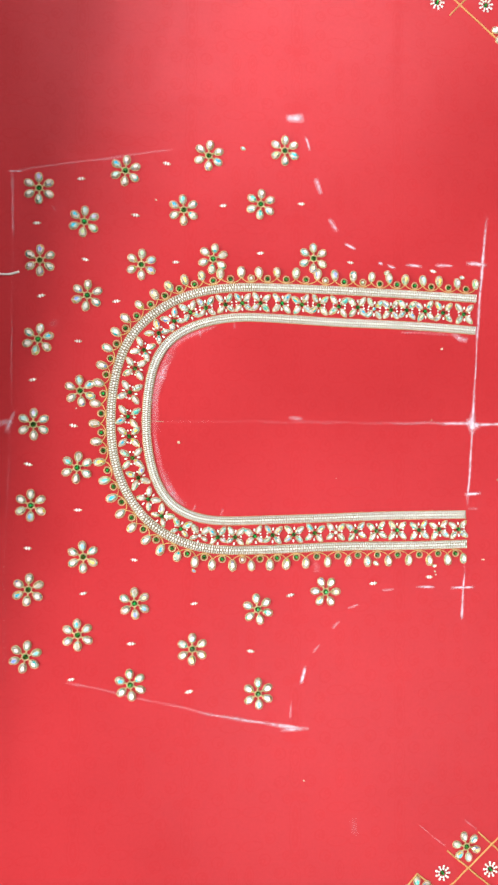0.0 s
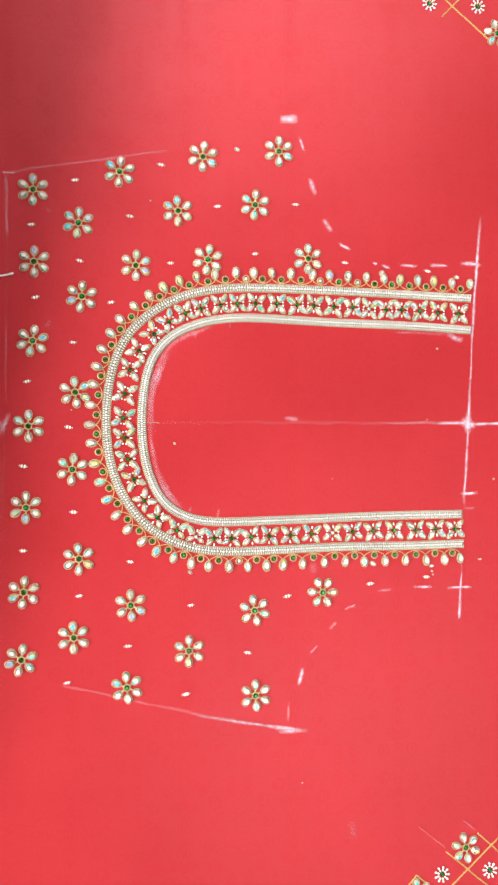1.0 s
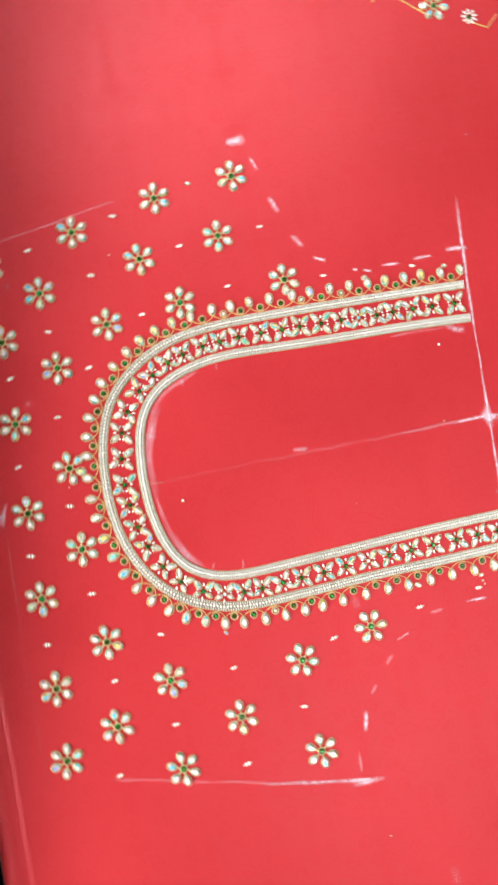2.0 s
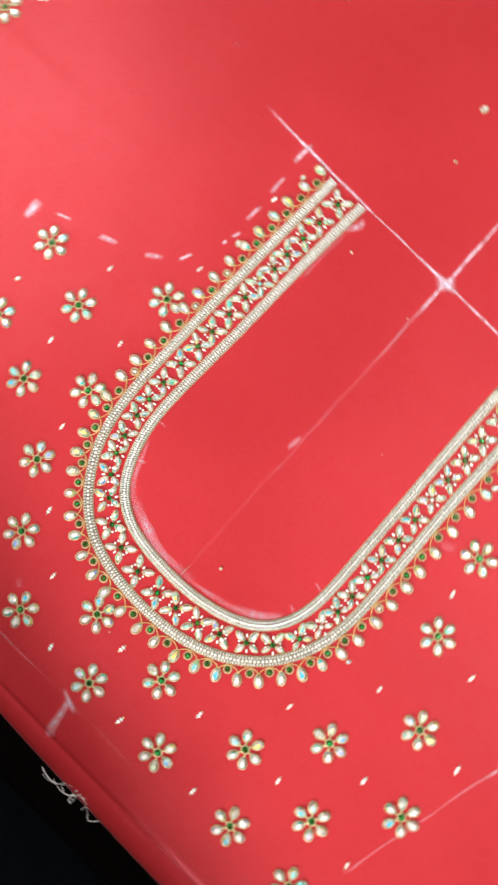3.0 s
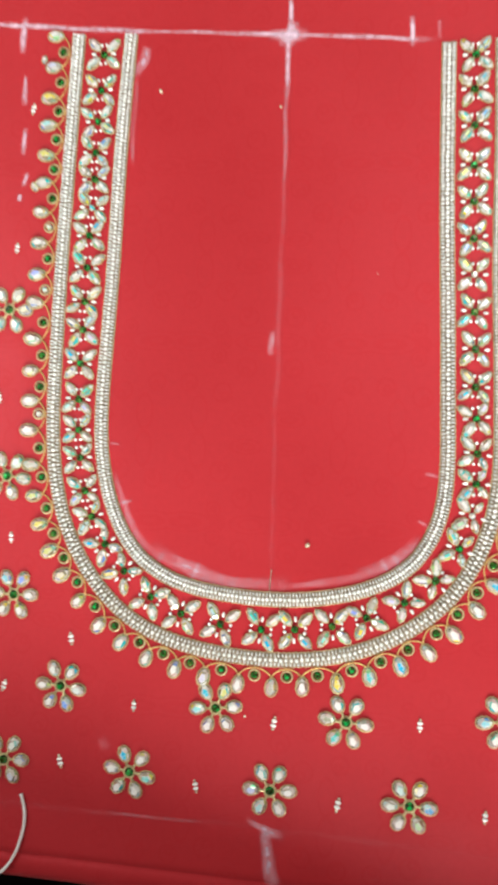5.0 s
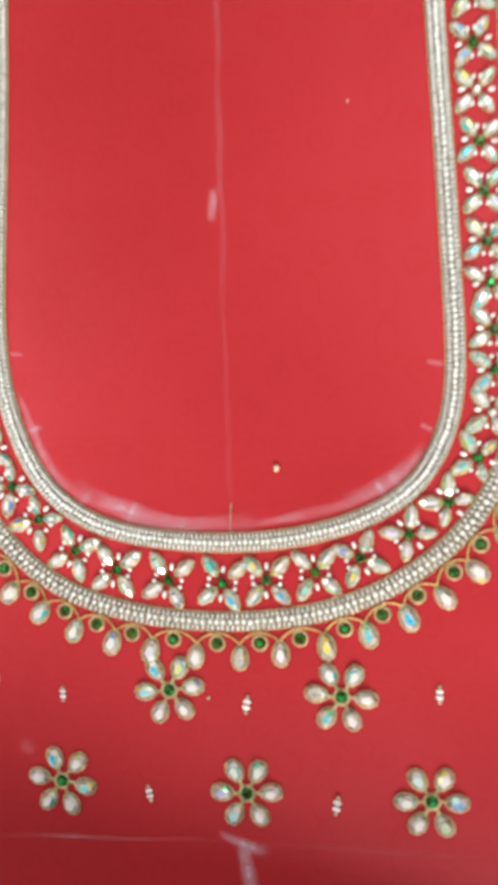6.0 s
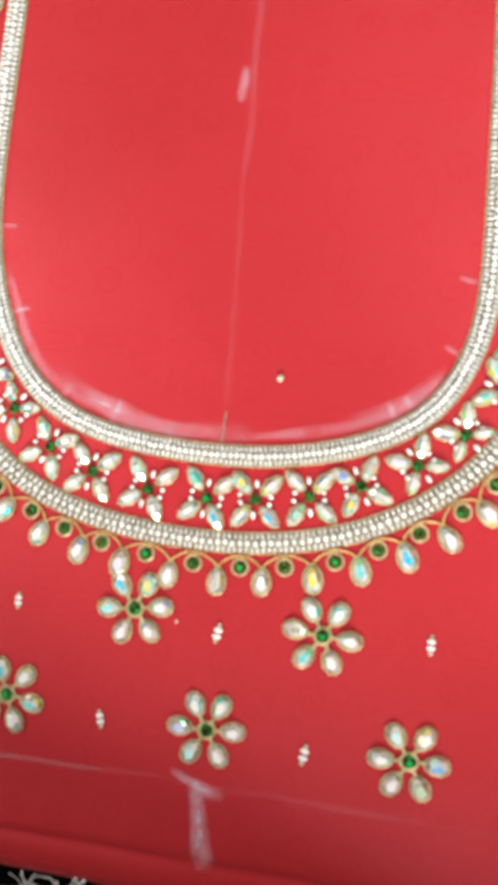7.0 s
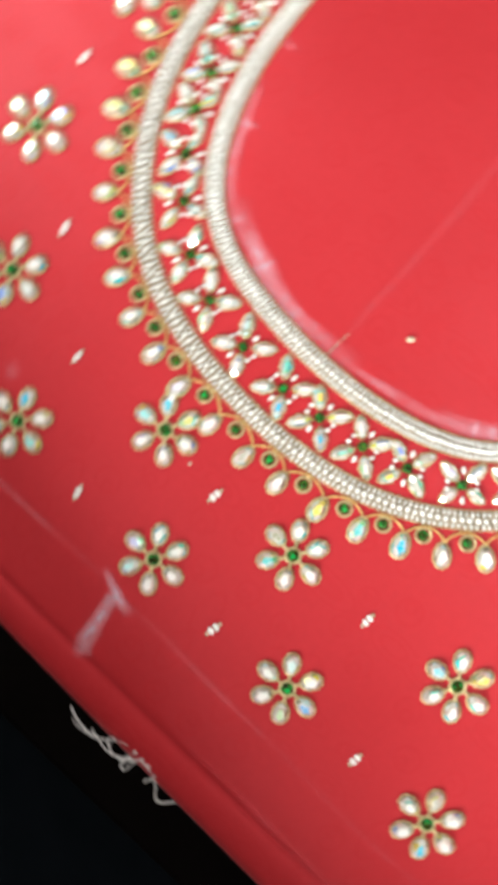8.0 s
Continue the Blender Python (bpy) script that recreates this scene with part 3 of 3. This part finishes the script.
chalk([(0.1360, 0.0065), (0.1356, -0.0115)], 0.0065, DAB, "chalk_mark", 0.0009)
chalk([(0.1310, 0.1193), (0.1490, 0.1190)], 0.0045, DAB, "chalk_mark", 0.0007)
chalk([(0.1280, -0.0552), (0.1425, -0.0549)], 0.0030, DAB, "chalk_mark", 0.0007)
chalk([(0.1312, -0.0668), (0.1400, -0.0665)], 0.0030, FAINT, "chalk_mark", 0.0007)
chalk([(0.1170, -0.1254), (0.1370, -0.1248)], 0.0042, DAB, "chalk_mark", 0.0007)
chalk([(0.1190, 0.0672), (0.1270, 0.0622), (0.1330, 0.0612)], 0.0060, DAB, "chalk_mark")
# armholes, drawn in dashes
for a, b, w in (((-0.0085, 0.2215), (0.0060, 0.2230), 0.0080), ((0.0068, 0.2100), (0.0108, 0.1985), 0.0026), ((0.0140, 0.1790), (0.0190, 0.1665), 0.0034), ((0.0245, 0.1490), (0.0315, 0.1390), 0.0034),
                ((0.0360, 0.1310), (0.0450, 0.1262), 0.0032), ((0.0620, 0.1170), (0.0660, 0.1165), 0.0030), ((0.0690, 0.1160), (0.0760, 0.1135), 0.0030), ((0.0830, 0.1163), (0.0970, 0.1163), 0.0030), ((0.1065, 0.1172), (0.1215, 0.1172), 0.0030)):
    chalk([a, b], w * 1.2, DAB, "chalk_dash")
for a, b, w in (((0.0640, -0.1262), (0.0745, -0.1255), 0.0022), ((0.0905, -0.1250), (0.1060, -0.1246), 0.0030), ((0.0380, -0.1388), (0.0475, -0.1362), 0.0028), ((0.0270, -0.1535), (0.0325, -0.1478), 0.0026),
                ((0.0130, -0.1710), (0.0185, -0.1645), 0.0026), ((0.0030, -0.1930), (0.0075, -0.1795), 0.0030), ((-0.0035, -0.2180), (-0.0025, -0.2040), 0.0022)):
    chalk([a, b], w * 1.2, DAB if w > 0.0027 else POWDER, "chalk_dash")
chalk([(-0.165, -0.185), (-0.128, -0.1945), (-0.062, -0.2111), (-0.012, -0.2225)], 0.0032, FAINT)
chalk([(-0.070, -0.2095), (-0.035, -0.2175), (0.0095, -0.2252)], 0.0034, CHALK)
chalk([(-0.012, -0.2240), (0.0110, -0.2252)], 0.0050, DAB, "chalk_mark", 0.0007)
# hem line, corner bracket and the centre mark at the hem
chalk([(-0.2045, 0.19), (-0.202, 0.1304), (-0.2018, 0.0434), (-0.2015, -0.0051), (-0.2046, -0.1119), (-0.2035, -0.19)], 0.0030, TRACE)
chalk([(-0.2018, 0.062), (-0.2018, 0.0434), (-0.2016, 0.022)], 0.0024, FAINT)
chalk([(-0.2022, -0.020), (-0.2030, -0.045), (-0.2036, -0.07)], 0.0024, TRACE)
chalk([(-0.2030, 0.171), (-0.2022, 0.148), (-0.2018, 0.124)], 0.0034, FAINT, "chalk_line", 0.0007)
chalk([(-0.2060, 0.1712), (-0.1960, 0.1716)], 0.0030, DAB, "chalk_mark")
chalk([(-0.2037, 0.1712), (-0.170, 0.178), (-0.134, 0.1849), (-0.09, 0.194)], 0.0026, FAINT)
chalk([(-0.2010, -0.0040), (-0.2030, -0.0068), (-0.2130, -0.0080), (-0.2200, -0.0090), (-0.2240, -0.0120)], 0.0078, SMEAR, "chalk_mark", 0.0007)
chalk([(-0.1990, 0.0030), (-0.2005, -0.0030), (-0.2030, -0.0140)], 0.0060, SMEAR, "chalk_mark", 0.0009)
# drafting lines beside the sleeve lattice
chalk([(0.0926, -0.2982), (0.1134, -0.3155)], 0.0026, FAINT)
chalk([(0.1275, -0.2966), (0.1376, -0.3047)], 0.0022, FAINT)
# powder rubbed along the inside of the neckline
for s0, s1, wd, mat in ((0.02, 0.06, 0.004, FAINT), (0.20, 0.27, 0.005, FAINT), (0.245, 0.325, 0.0080, POWDER), (0.27, 0.31, 0.004, POWDER), (0.315, 0.40, 0.005, FAINT), (0.355, 0.40, 0.0072, POWDER)):
    chalk([on_line(s, -gap_at(s, -1) - 0.0028 - wd / 2)[:2] for s in np.linspace(s0, s1, 12)], wd, mat, "chalk_smudge", 0.0006, 4)
for s, ln in ((0.186, 0.005), (0.217, 0.006), (0.2545, 0.005), (0.275, 0.008), (0.372, 0.006), (0.379, 0.005), (0.405, 0.005), (0.431, 0.006)):
    a, b = on_line(s, -gap_at(s, -1) - 0.0028), on_line(s + 0.001, -gap_at(s, -1) - 0.0033 - ln)
    chalk([a[:2], b[:2]], 0.0026, POWDER, "chalk_smudge", 0.0008)
for x, y, dx, dy, w in ((-0.118, 0.105, 0.004, 0.001, 0.004), (-0.176, 0.148, 0.003, -0.004, 0.005), (-0.176, 0.063, 0.005, 0.004, 0.006), (0.0135, -0.1040, 0.003, -0.010, 0.006), (0.0425, -0.2900, 0.001, -0.014, 0.009),
                        (0.165, 0.20, 0.004, 0.001, 0.003)):
    chalk([(x, y), (x + dx, y + dy)], w, FILM, "chalk_smudge")

# leaf flowers between the borders: lengths along the line
BAND = [0.0095, 0.026, 0.0404, 0.0548, 0.0667, 0.0799, 0.0924, 0.1068, 0.1221, 0.1346, 0.1496, 0.1655, 0.179, 0.1913, 0.2061, 0.2178, 0.2314, 0.2456, 0.2615, 0.2762, 0.2935,
        0.3108, 0.3248, 0.3402, 0.3548, 0.3716, 0.3869, 0.4029, 0.417, 0.43, 0.4423, 0.4567, 0.4698, 0.4854, 0.501, 0.5167, 0.532, 0.5476, 0.5632, 0.5803, 0.5959, 0.6109]
rb = random.Random(11)
for k, s in enumerate(BAND):
    before, after = s - BAND[k - 1] if k else 0.016, BAND[k + 1] - s if k + 1 < len(BAND) else 0.016
    x, y, a = on_line(s, leaf_shift(s) + rb.uniform(-0.0003, 0.0003))
    fl = child("leaf_flower", small_green_data if k not in (5, 35, 28) else clear_round_data, neck, place(x, y, a + rb.uniform(-8, 8), 0.0006), "green stone with four crystal leaves")
    for q, (sx, sy) in enumerate(((1, 1), (-1, 1), (-1, -1), (1, -1))):
        half = min(0.0066, 0.5 * (after if sx > 0 else before) - 0.0005)
        tip = Vector((half * sx, ((gap_at(s, 1) - leaf_shift(s) if sy < 0 else gap_at(s, -1) + leaf_shift(s)) - 0.0048) * sy))
        tilt = math.degrees(math.atan2(tip.y, tip.x)) + rb.uniform(-5, 5)
        sc = min(1.0, tip.length / 0.0096) * rb.uniform(0.95, 1.04)
        m = pose(0, 0, 0.0001, 0, 0, tilt) @ pose(tip.length - 0.0038 * sc, 0, 0, 0, 0, 90) @ Matrix.Diagonal((sc, sc, 1, 1))
        child("leaf_stone", leaf_data, fl, m)
        child("thread_ring", leaf_wire, fl, m)
    for q in (1, -1):
        child("bead", bead_data, fl, pose(rb.uniform(-0.0003, 0.0003), 0.0045 * q, 0.0002, 0, 0, rb.uniform(-8, 8)) @ Matrix.Diagonal((0.95, 1.7, 1, 1)))
        for w in (1, -1):
            child("bead", bead_data, fl, pose(0.0043 * q + rb.uniform(-0.0002, 0.0002), 0.0011 * w, 0.0002))

# drops that hang round the outside, with a round stone and a thread scallop between each two
DROPS = [0.0012, 0.0156, 0.03, 0.0425, 0.0563, 0.0688, 0.0823, 0.0964, 0.1105, 0.1233, 0.1395, 0.1536, 0.1665, 0.1784, 0.1919, 0.2033, 0.2135, 0.2231, 0.232, 0.2419, 0.2522,
         0.2612, 0.2707, 0.2805, 0.2907, 0.3031, 0.3154, 0.3264, 0.3386, 0.3498, 0.3605, 0.3701, 0.3793, 0.3887, 0.3977, 0.4076, 0.418, 0.4282, 0.4408, 0.4536, 0.4671, 0.4793,
         0.4937, 0.5099, 0.5255, 0.5399, 0.5558, 0.5714, 0.5873, 0.6017, 0.614]
rd = random.Random(3)
for k, s in enumerate(DROPS):
    o = gap_at(s) + 0.0110
    x, y, a = on_line(s, o + rd.uniform(-0.0004, 0.0004))
    m = place(x, y, a + 180 + rd.uniform(-10, 10), 0.0005, rd.uniform(0.94, 1.06))
    drop = child("drop_stone", pendant_data, neck, m, "hanging crystal drop")
    child("thread_ring", pendant_wire, drop)
    if k + 1 < len(DROPS):
        e = DROPS[k + 1]
        c = (s + e) / 2 + rd.uniform(-0.0006, 0.0006)
        x, y, a = on_line(c, gap_at(c) + 0.0066 + rd.uniform(-0.0003, 0.0003))
        gem = child("round_stone", clear_round_data if k in (6, 8, 12, 38) else round_data, neck, place(x, y, a + rd.uniform(0, 30), 0.0005), "small green stone in a gold ring")
        child("thread_ring", round_wire, gem)
        arc = []
        for i in range(13):
            f = i / 12
            u = s + (e - s) * f
            h = 0.0072 - 0.0036 * math.sin(math.pi * f) ** 0.7
            px_, py_, _ = on_line(u, gap_at(u) + h)
            arc.append((px_, py_, 0.0009 + 0.0003 * math.sin(math.pi * f)))
        child("thread_scallop", mesh_of("thread_scallop", *tube_lists(arc, 0.00036, 5), GOLD, True), neck, label="orange-gold thread scallop")

# ---------------- flower motifs ----------------


def flower_motif(wire):
    fm = thing("flower_motif", label="six-petal crystal flower with a green centre stone on red silk", category="embroidery", group="crystal flowers on the silk")
    rf = random.Random(7)
    for q in range(6):
        a = 60 * q + 90 + rf.uniform(-4, 4)
        m = pose(0, 0, 0, 0, 0, a - 90) @ pose(0, 0.0078 + rf.uniform(-0.0003, 0.0003), 0)
        petal = child("petal_stone", petal_data, fm, m)
        child("thread_ring", wire, petal)
    stems = [tube_lists([(0.0018 * math.cos(radians(60 * q + 90)), 0.0018 * math.sin(radians(60 * q + 90)), 0.0005), (0.0048 * math.cos(radians(60 * q + 90)), 0.0048 * math.sin(radians(60 * q + 90)), 0.0006)], 0.0006, 5) for q in range(6)]
    child("thread_star", mesh_of("thread_star", *join_lists(stems), PALE, True), fm, label="gold thread stitches")
    centre = child("centre_stone", centre_data, fm, pose(0, 0, 0.0003), "emerald-green round stone")
    child("thread_ring", centre_wire, centre)
    return fm


SPOTS = [(-0.1846, 0.1599, 3), (-0.1248, 0.1758, -4), (-0.0651, 0.1903, -3), (-0.009, 0.1975, 2), (-0.1532, 0.1375, -3), (-0.083, 0.1495, 4), (-0.0267, 0.1567, -2), (-0.1835, 0.1087, 2),
         (-0.113, 0.1085, 0), (-0.0615, 0.1147, -6), (0.0128, 0.1182, 1), (-0.1505, 0.085, -4), (-0.1839, 0.0529, -8), (-0.1547, 0.0172, 8), (-0.1863, -0.0068, 2), (-0.1562, -0.0369, -3),
         (-0.1872, -0.0632, 1), (-0.1513, -0.0991, 4), (-0.1882, -0.1212, -3), (-0.1156, -0.1321, 5), (-0.0279, -0.1382, 12), (0.0222, -0.1266, 29), (-0.1544, -0.1533, 4), (-0.1894, -0.1672, -9),
         (-0.0747, -0.1652, 2), (-0.118, -0.1889, 8), (-0.0274, -0.1984, 4)]
first = flower_motif(petal_wire_pale)
for k, (x, y, a) in enumerate(SPOTS):
    if k:
        copy_thing(first, place(x, y, a + 60 * (k % 6)))
first.matrix_basis = place(SPOTS[0][0], SPOTS[0][1], SPOTS[0][2])

# ---------------- small bead clusters ----------------
BUTIS = [(-0.1557, 0.1681), (-0.0954, 0.1826), (-0.1856, 0.1349), (-0.1174, 0.1439), (-0.0543, 0.1541), (0.0034, 0.1584), (-0.1522, 0.1105), (-0.0884, 0.1112),
         (-0.0269, 0.1204), (0.0407, 0.1163), (-0.1822, 0.0835), (-0.1303, 0.0814), (0.1049, 0.1123), (-0.1564, 0.0523), (-0.1873, 0.0243), (-0.159, -0.0074), (-0.1894, -0.0346),
         (-0.1552, -0.0665), (-0.1889, -0.0927), (-0.1162, -0.1017), (-0.151, -0.1246), (-0.0735, -0.1332), (-0.004, -0.1286), (0.058, -0.1211), (-0.1175, -0.1603), (-0.0329, -0.1679),
         (-0.1585, -0.1838), (-0.0769, -0.1952), (0.1011, -0.1171)]


def bead_cluster():
    """Two round beads side by side with a cut bead at each end."""
    c = thing("bead_cluster", label="tiny cluster of pale gold cut beads sewn on red silk", category="beads", group="bead clusters between the flowers")
    for x, sx, sy, me, nm in ((-0.0009, 1.05, 1.75, bead_data, "bead"), (0.0009, 1.05, 1.75, bead_data, "bead"), (-0.0023, 0.65, 0.8, cut_data, "cut_bead"), (0.0023, 0.65, 0.8, cut_data, "cut_bead")):
        child(nm, me, c, pose(x, 0, 0) @ Matrix.Diagonal((sx, sy, 1, 1)))
    return c


bud = bead_cluster()
rk = random.Random(21)
for k, (x, y) in enumerate(BUTIS):
    if k:
        copy_thing(bud, place(x, y, rk.uniform(-14, 14), 0.0004, rk.uniform(0.88, 1.08)))
bud.matrix_basis = place(*BUTIS[0], 6)

LOOSE = [(-0.1028, 0.1559, 0.8), (0.1116, 0.0535, 1.0), (0.1033, -0.0001, 0.7), (-0.1572, 0.0048, 0.6), (0.1055, -0.1130, 0.9), (0.1063, -0.1155, 0.7), (0.1439, -0.1047, 0.8), (0.0063, -0.2617, 0.7),
         (-0.0853, -0.0186, 1.25), (0.1990, 0.0442, 1.15), (0.2208, -0.0802, 1.1), (0.1553, -0.0447, 0.9), (0.1948, -0.1010, 0.8), (0.1425, -0.1048, 0.7), (0.2370, 0.1687, 1.0), (0.0300, -0.044, 0.4)]
for k, (x, y, s) in enumerate(LOOSE):
    thing("loose_bead", place(x, y, 40 * k, 0.0004, s), cut_data, label="single stray pale gold bead on red silk", category="bead", group="stray beads on the silk")


def stray_stone(x, y, a, s, label):
    st = thing("stray_stone", place(x, y, a, 0.0005, s), label=label, category="stone", group="stray stones on the silk")
    child("stone", pendant_data, st)
    child("thread_ring", pendant_wire, st)


stray_stone(0.2375, 0.0535, 70, 0.75, "loose clear crystal drop lying on red silk")
stray_stone(-0.0400, 0.1972, 60, 0.5, "small clear crystal beside a bead cluster")
stray_stone(-0.0740, -0.1099, 50, 0.42, "tiny clear crystal sewn below the border")
stray_stone(0.0602, -0.1065, 60, 0.62, "clear crystal sewn below the drops")
stray_stone(0.1052, -0.1090, 95, 0.42, "tiny clear crystal sewn below the drops")
stray_stone(0.0690, 0.1098, 120, 0.6, "clear crystal leaning on a hanging drop")
stray_stone(0.1280, 0.1085, 80, 0.5, "clear crystal leaning on a hanging drop")

# ---------------- sleeve lattices ----------------
def small_flower(x, y, a):
    """A bead flower: green centre and a ring of short silver beads."""
    sf = thing("bead_flower", place(x, y, a), label="small silver bead flower with a green centre", category="embroidery", group="bead flowers in the sleeve lattice")
    child("centre_stone", small_green_data, sf)
    for q in range(9):
        t_ = radians(40 * q)
        for r, sx, sy in ((0.0031, 1.25, 1.0), (0.0050, 1.35, 1.25)):
            child("bead", bead_data, sf, pose(r * math.cos(t_), r * math.sin(t_), 0.0001, 0, 0, 40 * q) @ Matrix.Diagonal((sx, sy, 1.1, 1)))
    return sf


def lattice(name, strokes):
    la = thing(name, label="gold thread diamond lattice stitched on red silk", category="embroidery", group="sleeve lattices")
    for pts in strokes:
        fine = []
        for a, b in zip(pts, pts[1:]):
            fine += [(a[0] + (b[0] - a[0]) * i / 12, a[1] + (b[1] - a[1]) * i / 12) for i in range(12)]
        fine.append(pts[-1])
        path = [(x + 0.0003 * noise.noise((x * 300, y * 300, 2.0)), y + 0.0003 * noise.noise((x * 300, y * 300, 8.0)), 0.0007) for x, y in fine]
        child("gold_thread", mesh_of("gold_thread", *tube_lists(path, 0.00062, 5), GOLD, True), la)


lattice("sleeve_lattice", [[(0.1556, -0.3100), (0.1185, -0.3421), (0.1000, -0.3580)], [(0.1142, -0.3183), (0.1500, -0.3482), (0.1620, -0.358)], [(0.1385, -0.3061), (0.1560, -0.3222), (0.1920, -0.3540)],
                           [(0.0760, -0.3505), (0.0911, -0.3332), (0.1060, -0.3455), (0.1180, -0.356)], [(0.1556, -0.3100), (0.1760, -0.3270), (0.2, -0.348)], [(0.1930, -0.3120), (0.1560, -0.3440)]])
lattice("sleeve_lattice", [[(0.1060, 0.3380), (0.1249, 0.3218), (0.1560, 0.2965), (0.1585, 0.2950)], [(0.1190, 0.3108), (0.1310, 0.3234), (0.1480, 0.3400)], [(0.1530, 0.2990), (0.1650, 0.3110), (0.1870, 0.3330)],
                           [(0.0690, 0.3540), (0.0850, 0.3450)], [(0.1900, 0.3080), (0.1700, 0.3220)], [(0.1850, 0.2870), (0.2010, 0.2790), (0.2100, 0.2880)]])
for x, y, a in ((0.1105, -0.3340, 0), (0.1476, -0.3338, 15), (0.1680, -0.3130, 5), (0.1090, 0.3200, 0), (0.1482, 0.3212, 10), (0.0676, 0.3420, 20), (0.1890, 0.2890, 8)):
    small_flower(x, y, a)
for x, y, a in ((0.1291, -0.3160, 15), (0.0915, -0.3460, 8), (0.1640, 0.3010, 20), (0.0850, 0.3325, 12), (0.1300, 0.3400, 0)):
    copy_thing(first, place(x, y, a))

# ---------------- loose threads, fluff and the blue cloth ----------------
def strand(name, parent, pts, radius, material, wob=0.0):
    fine, lens = spline([(q[0], q[1]) for q in pts], 40)
    zs = np.interp(np.linspace(0, 1, 40), np.linspace(0, 1, len(pts)), [q[2] for q in pts])
    path = [(x + wob * noise.noise((i * 0.5, radius * 9e4, 1)), y + wob * noise.noise((i * 0.5, radius * 9e4, 5)), z) for i, ((x, y), z) in enumerate(zip(fine, zs))]
    return child(name, mesh_of(name, *tube_lists(path, radius, 5), material, True), parent)


string = thing("loose_string", label="curved white cotton string lying over the hem", category="string")
strand("cord", string, [(-0.1972, 0.1000, 0.0012), (-0.2050, 0.0978, 0.0014), (-0.2125, 0.0982, 0.0013), (-0.2230, 0.1015, 0.0008), (-0.2310, 0.1075, -0.0005), (-0.2362, 0.1220, -0.006), (-0.2385, 0.138, -0.02)], 0.00075, WHITE)


def tuft(x, y, count, spread, seed):
    """Frayed white threads that hang over the rolled hem."""
    tf = thing("frayed_tuft", label="frayed tuft of white threads at the hem edge", category="thread", group="frayed tufts along the hem")
    r = random.Random(seed)
    for _ in range(count):
        y0 = y + r.uniform(-spread, spread)
        y1 = y0 + r.uniform(-0.018, 0.018)
        strand("fibre", tf, [(x + 0.0045 + r.uniform(-0.001, 0.001), y0, -0.0015), (x - 0.0010, (y0 * 2 + y1) / 3 + r.uniform(-0.003, 0.003), -0.0050), (x - 0.0045 + r.uniform(-0.002, 0.001), (y0 + 2 * y1) / 3, -0.0080),
                             (x - 0.0050 + r.uniform(-0.003, 0.003), y1, -0.0110)], r.uniform(0.00010, 0.00036), WHITE, 0.0008)


stitch = thing("basting_stitch", label="short olive-gold basting stitch below the neckline", category="thread")
strand("fibre", stitch, [(-0.0960, -0.0040, 0.0007), (-0.1000, -0.0036, 0.0008), (-0.1060, -0.0034, 0.0007)], 0.00022, GREY)
tuft(HEM - 0.0010, 0.0390, 8, 0.015, 1)
tuft(HEM - 0.0025, -0.0440, 8, 0.009, 2)
tuft(HEM - 0.0030, -0.1390, 8, 0.015, 4)
tuft(HEM - 0.0030, -0.1900, 4, 0.006, 5)


def blue_cloth():
    """A folded cloth with a rolled turquoise border, lying on the silk."""
    bc = thing("folded_cloth", pose(0.2110, 0.2690, 0.0006, 0, 0, -50.0), label="folded blue cloth with turquoise border lying on silk", category="cloth")
    nu, nv = 60, 40

    def top(u, v):
        edge = min(u, v, 0.26 - u, 0.2 - v)
        f = min(1.0, max(0.0, edge / 0.012))
        r = math.sqrt(max(0.0, 1 - (1 - f) ** 2))
        return r * (0.017 + 0.004 * noise.noise((u * 16, v * 22, 0.7)) + 0.0022 * noise.noise((u * 45, v * 50, 3.7)))

    for name, v0, v1, mat, lift in (("border", 0.0, 0.017, TURQ, 0.0), ("body", 0.017, 0.2, BLUE, 0.0)):
        vs, fs = [], []
        for j in range(nv + 1):
            for i in range(nu + 1):
                u, v = 0.26 * (i / nu), v0 + (v1 - v0) * j / nv
                wob = 0.004 * noise.noise((u * 14, 0.0, 2.0)) * (1 - min(1.0, v / 0.06))
                vs.append((u, v + wob, top(u, v) + lift))
        for j in range(nv):
            for i in range(nu):
                a = j * (nu + 1) + i
                fs.append((a, a + 1, a + nu + 2, a + nu + 1))
        child(name, mesh_of(name, vs, fs, mat, True), bc)


blue_cloth()


def thread_reel():
    """A short cream reel lying on its side on the silk."""
    re_ = thing("thread_reel", pose(0.285, -0.073, 0.0125, 0, 0, 20.0), label="cream thread reel lying on the red silk", category="reel")
    prof = [(-0.020, 0.004), (-0.020, 0.0105), (-0.0185, 0.012), (-0.016, 0.012), (-0.0145, 0.0105), (-0.013, 0.0100), (0.013, 0.0100), (0.0145, 0.0105), (0.016, 0.012), (0.0185, 0.012), (0.020, 0.0105), (0.020, 0.004)]
    vs, fs = [], []
    for x, r in prof:
        vs += [(x, r * math.cos(2 * math.pi * j / 24), r * math.sin(2 * math.pi * j / 24)) for j in range(24)]
    for i in range(len(prof) - 1):
        for j in range(24):
            fs.append((i * 24 + j, i * 24 + (j + 1) % 24, (i + 1) * 24 + (j + 1) % 24, (i + 1) * 24 + j))
    fs += [tuple(range(24))[::-1], tuple(range((len(prof) - 1) * 24, len(prof) * 24))]
    child("core", mesh_of("core", vs, fs, WHITE, True), re_)


thread_reel()

# ---------------- border pearls ----------------
border(1, "outer_bead_border", (0.155, 0.465))
border(-1, "inner_bead_border", (0.165, 0.455))
bpy.data.meshes.remove(seed_proto)
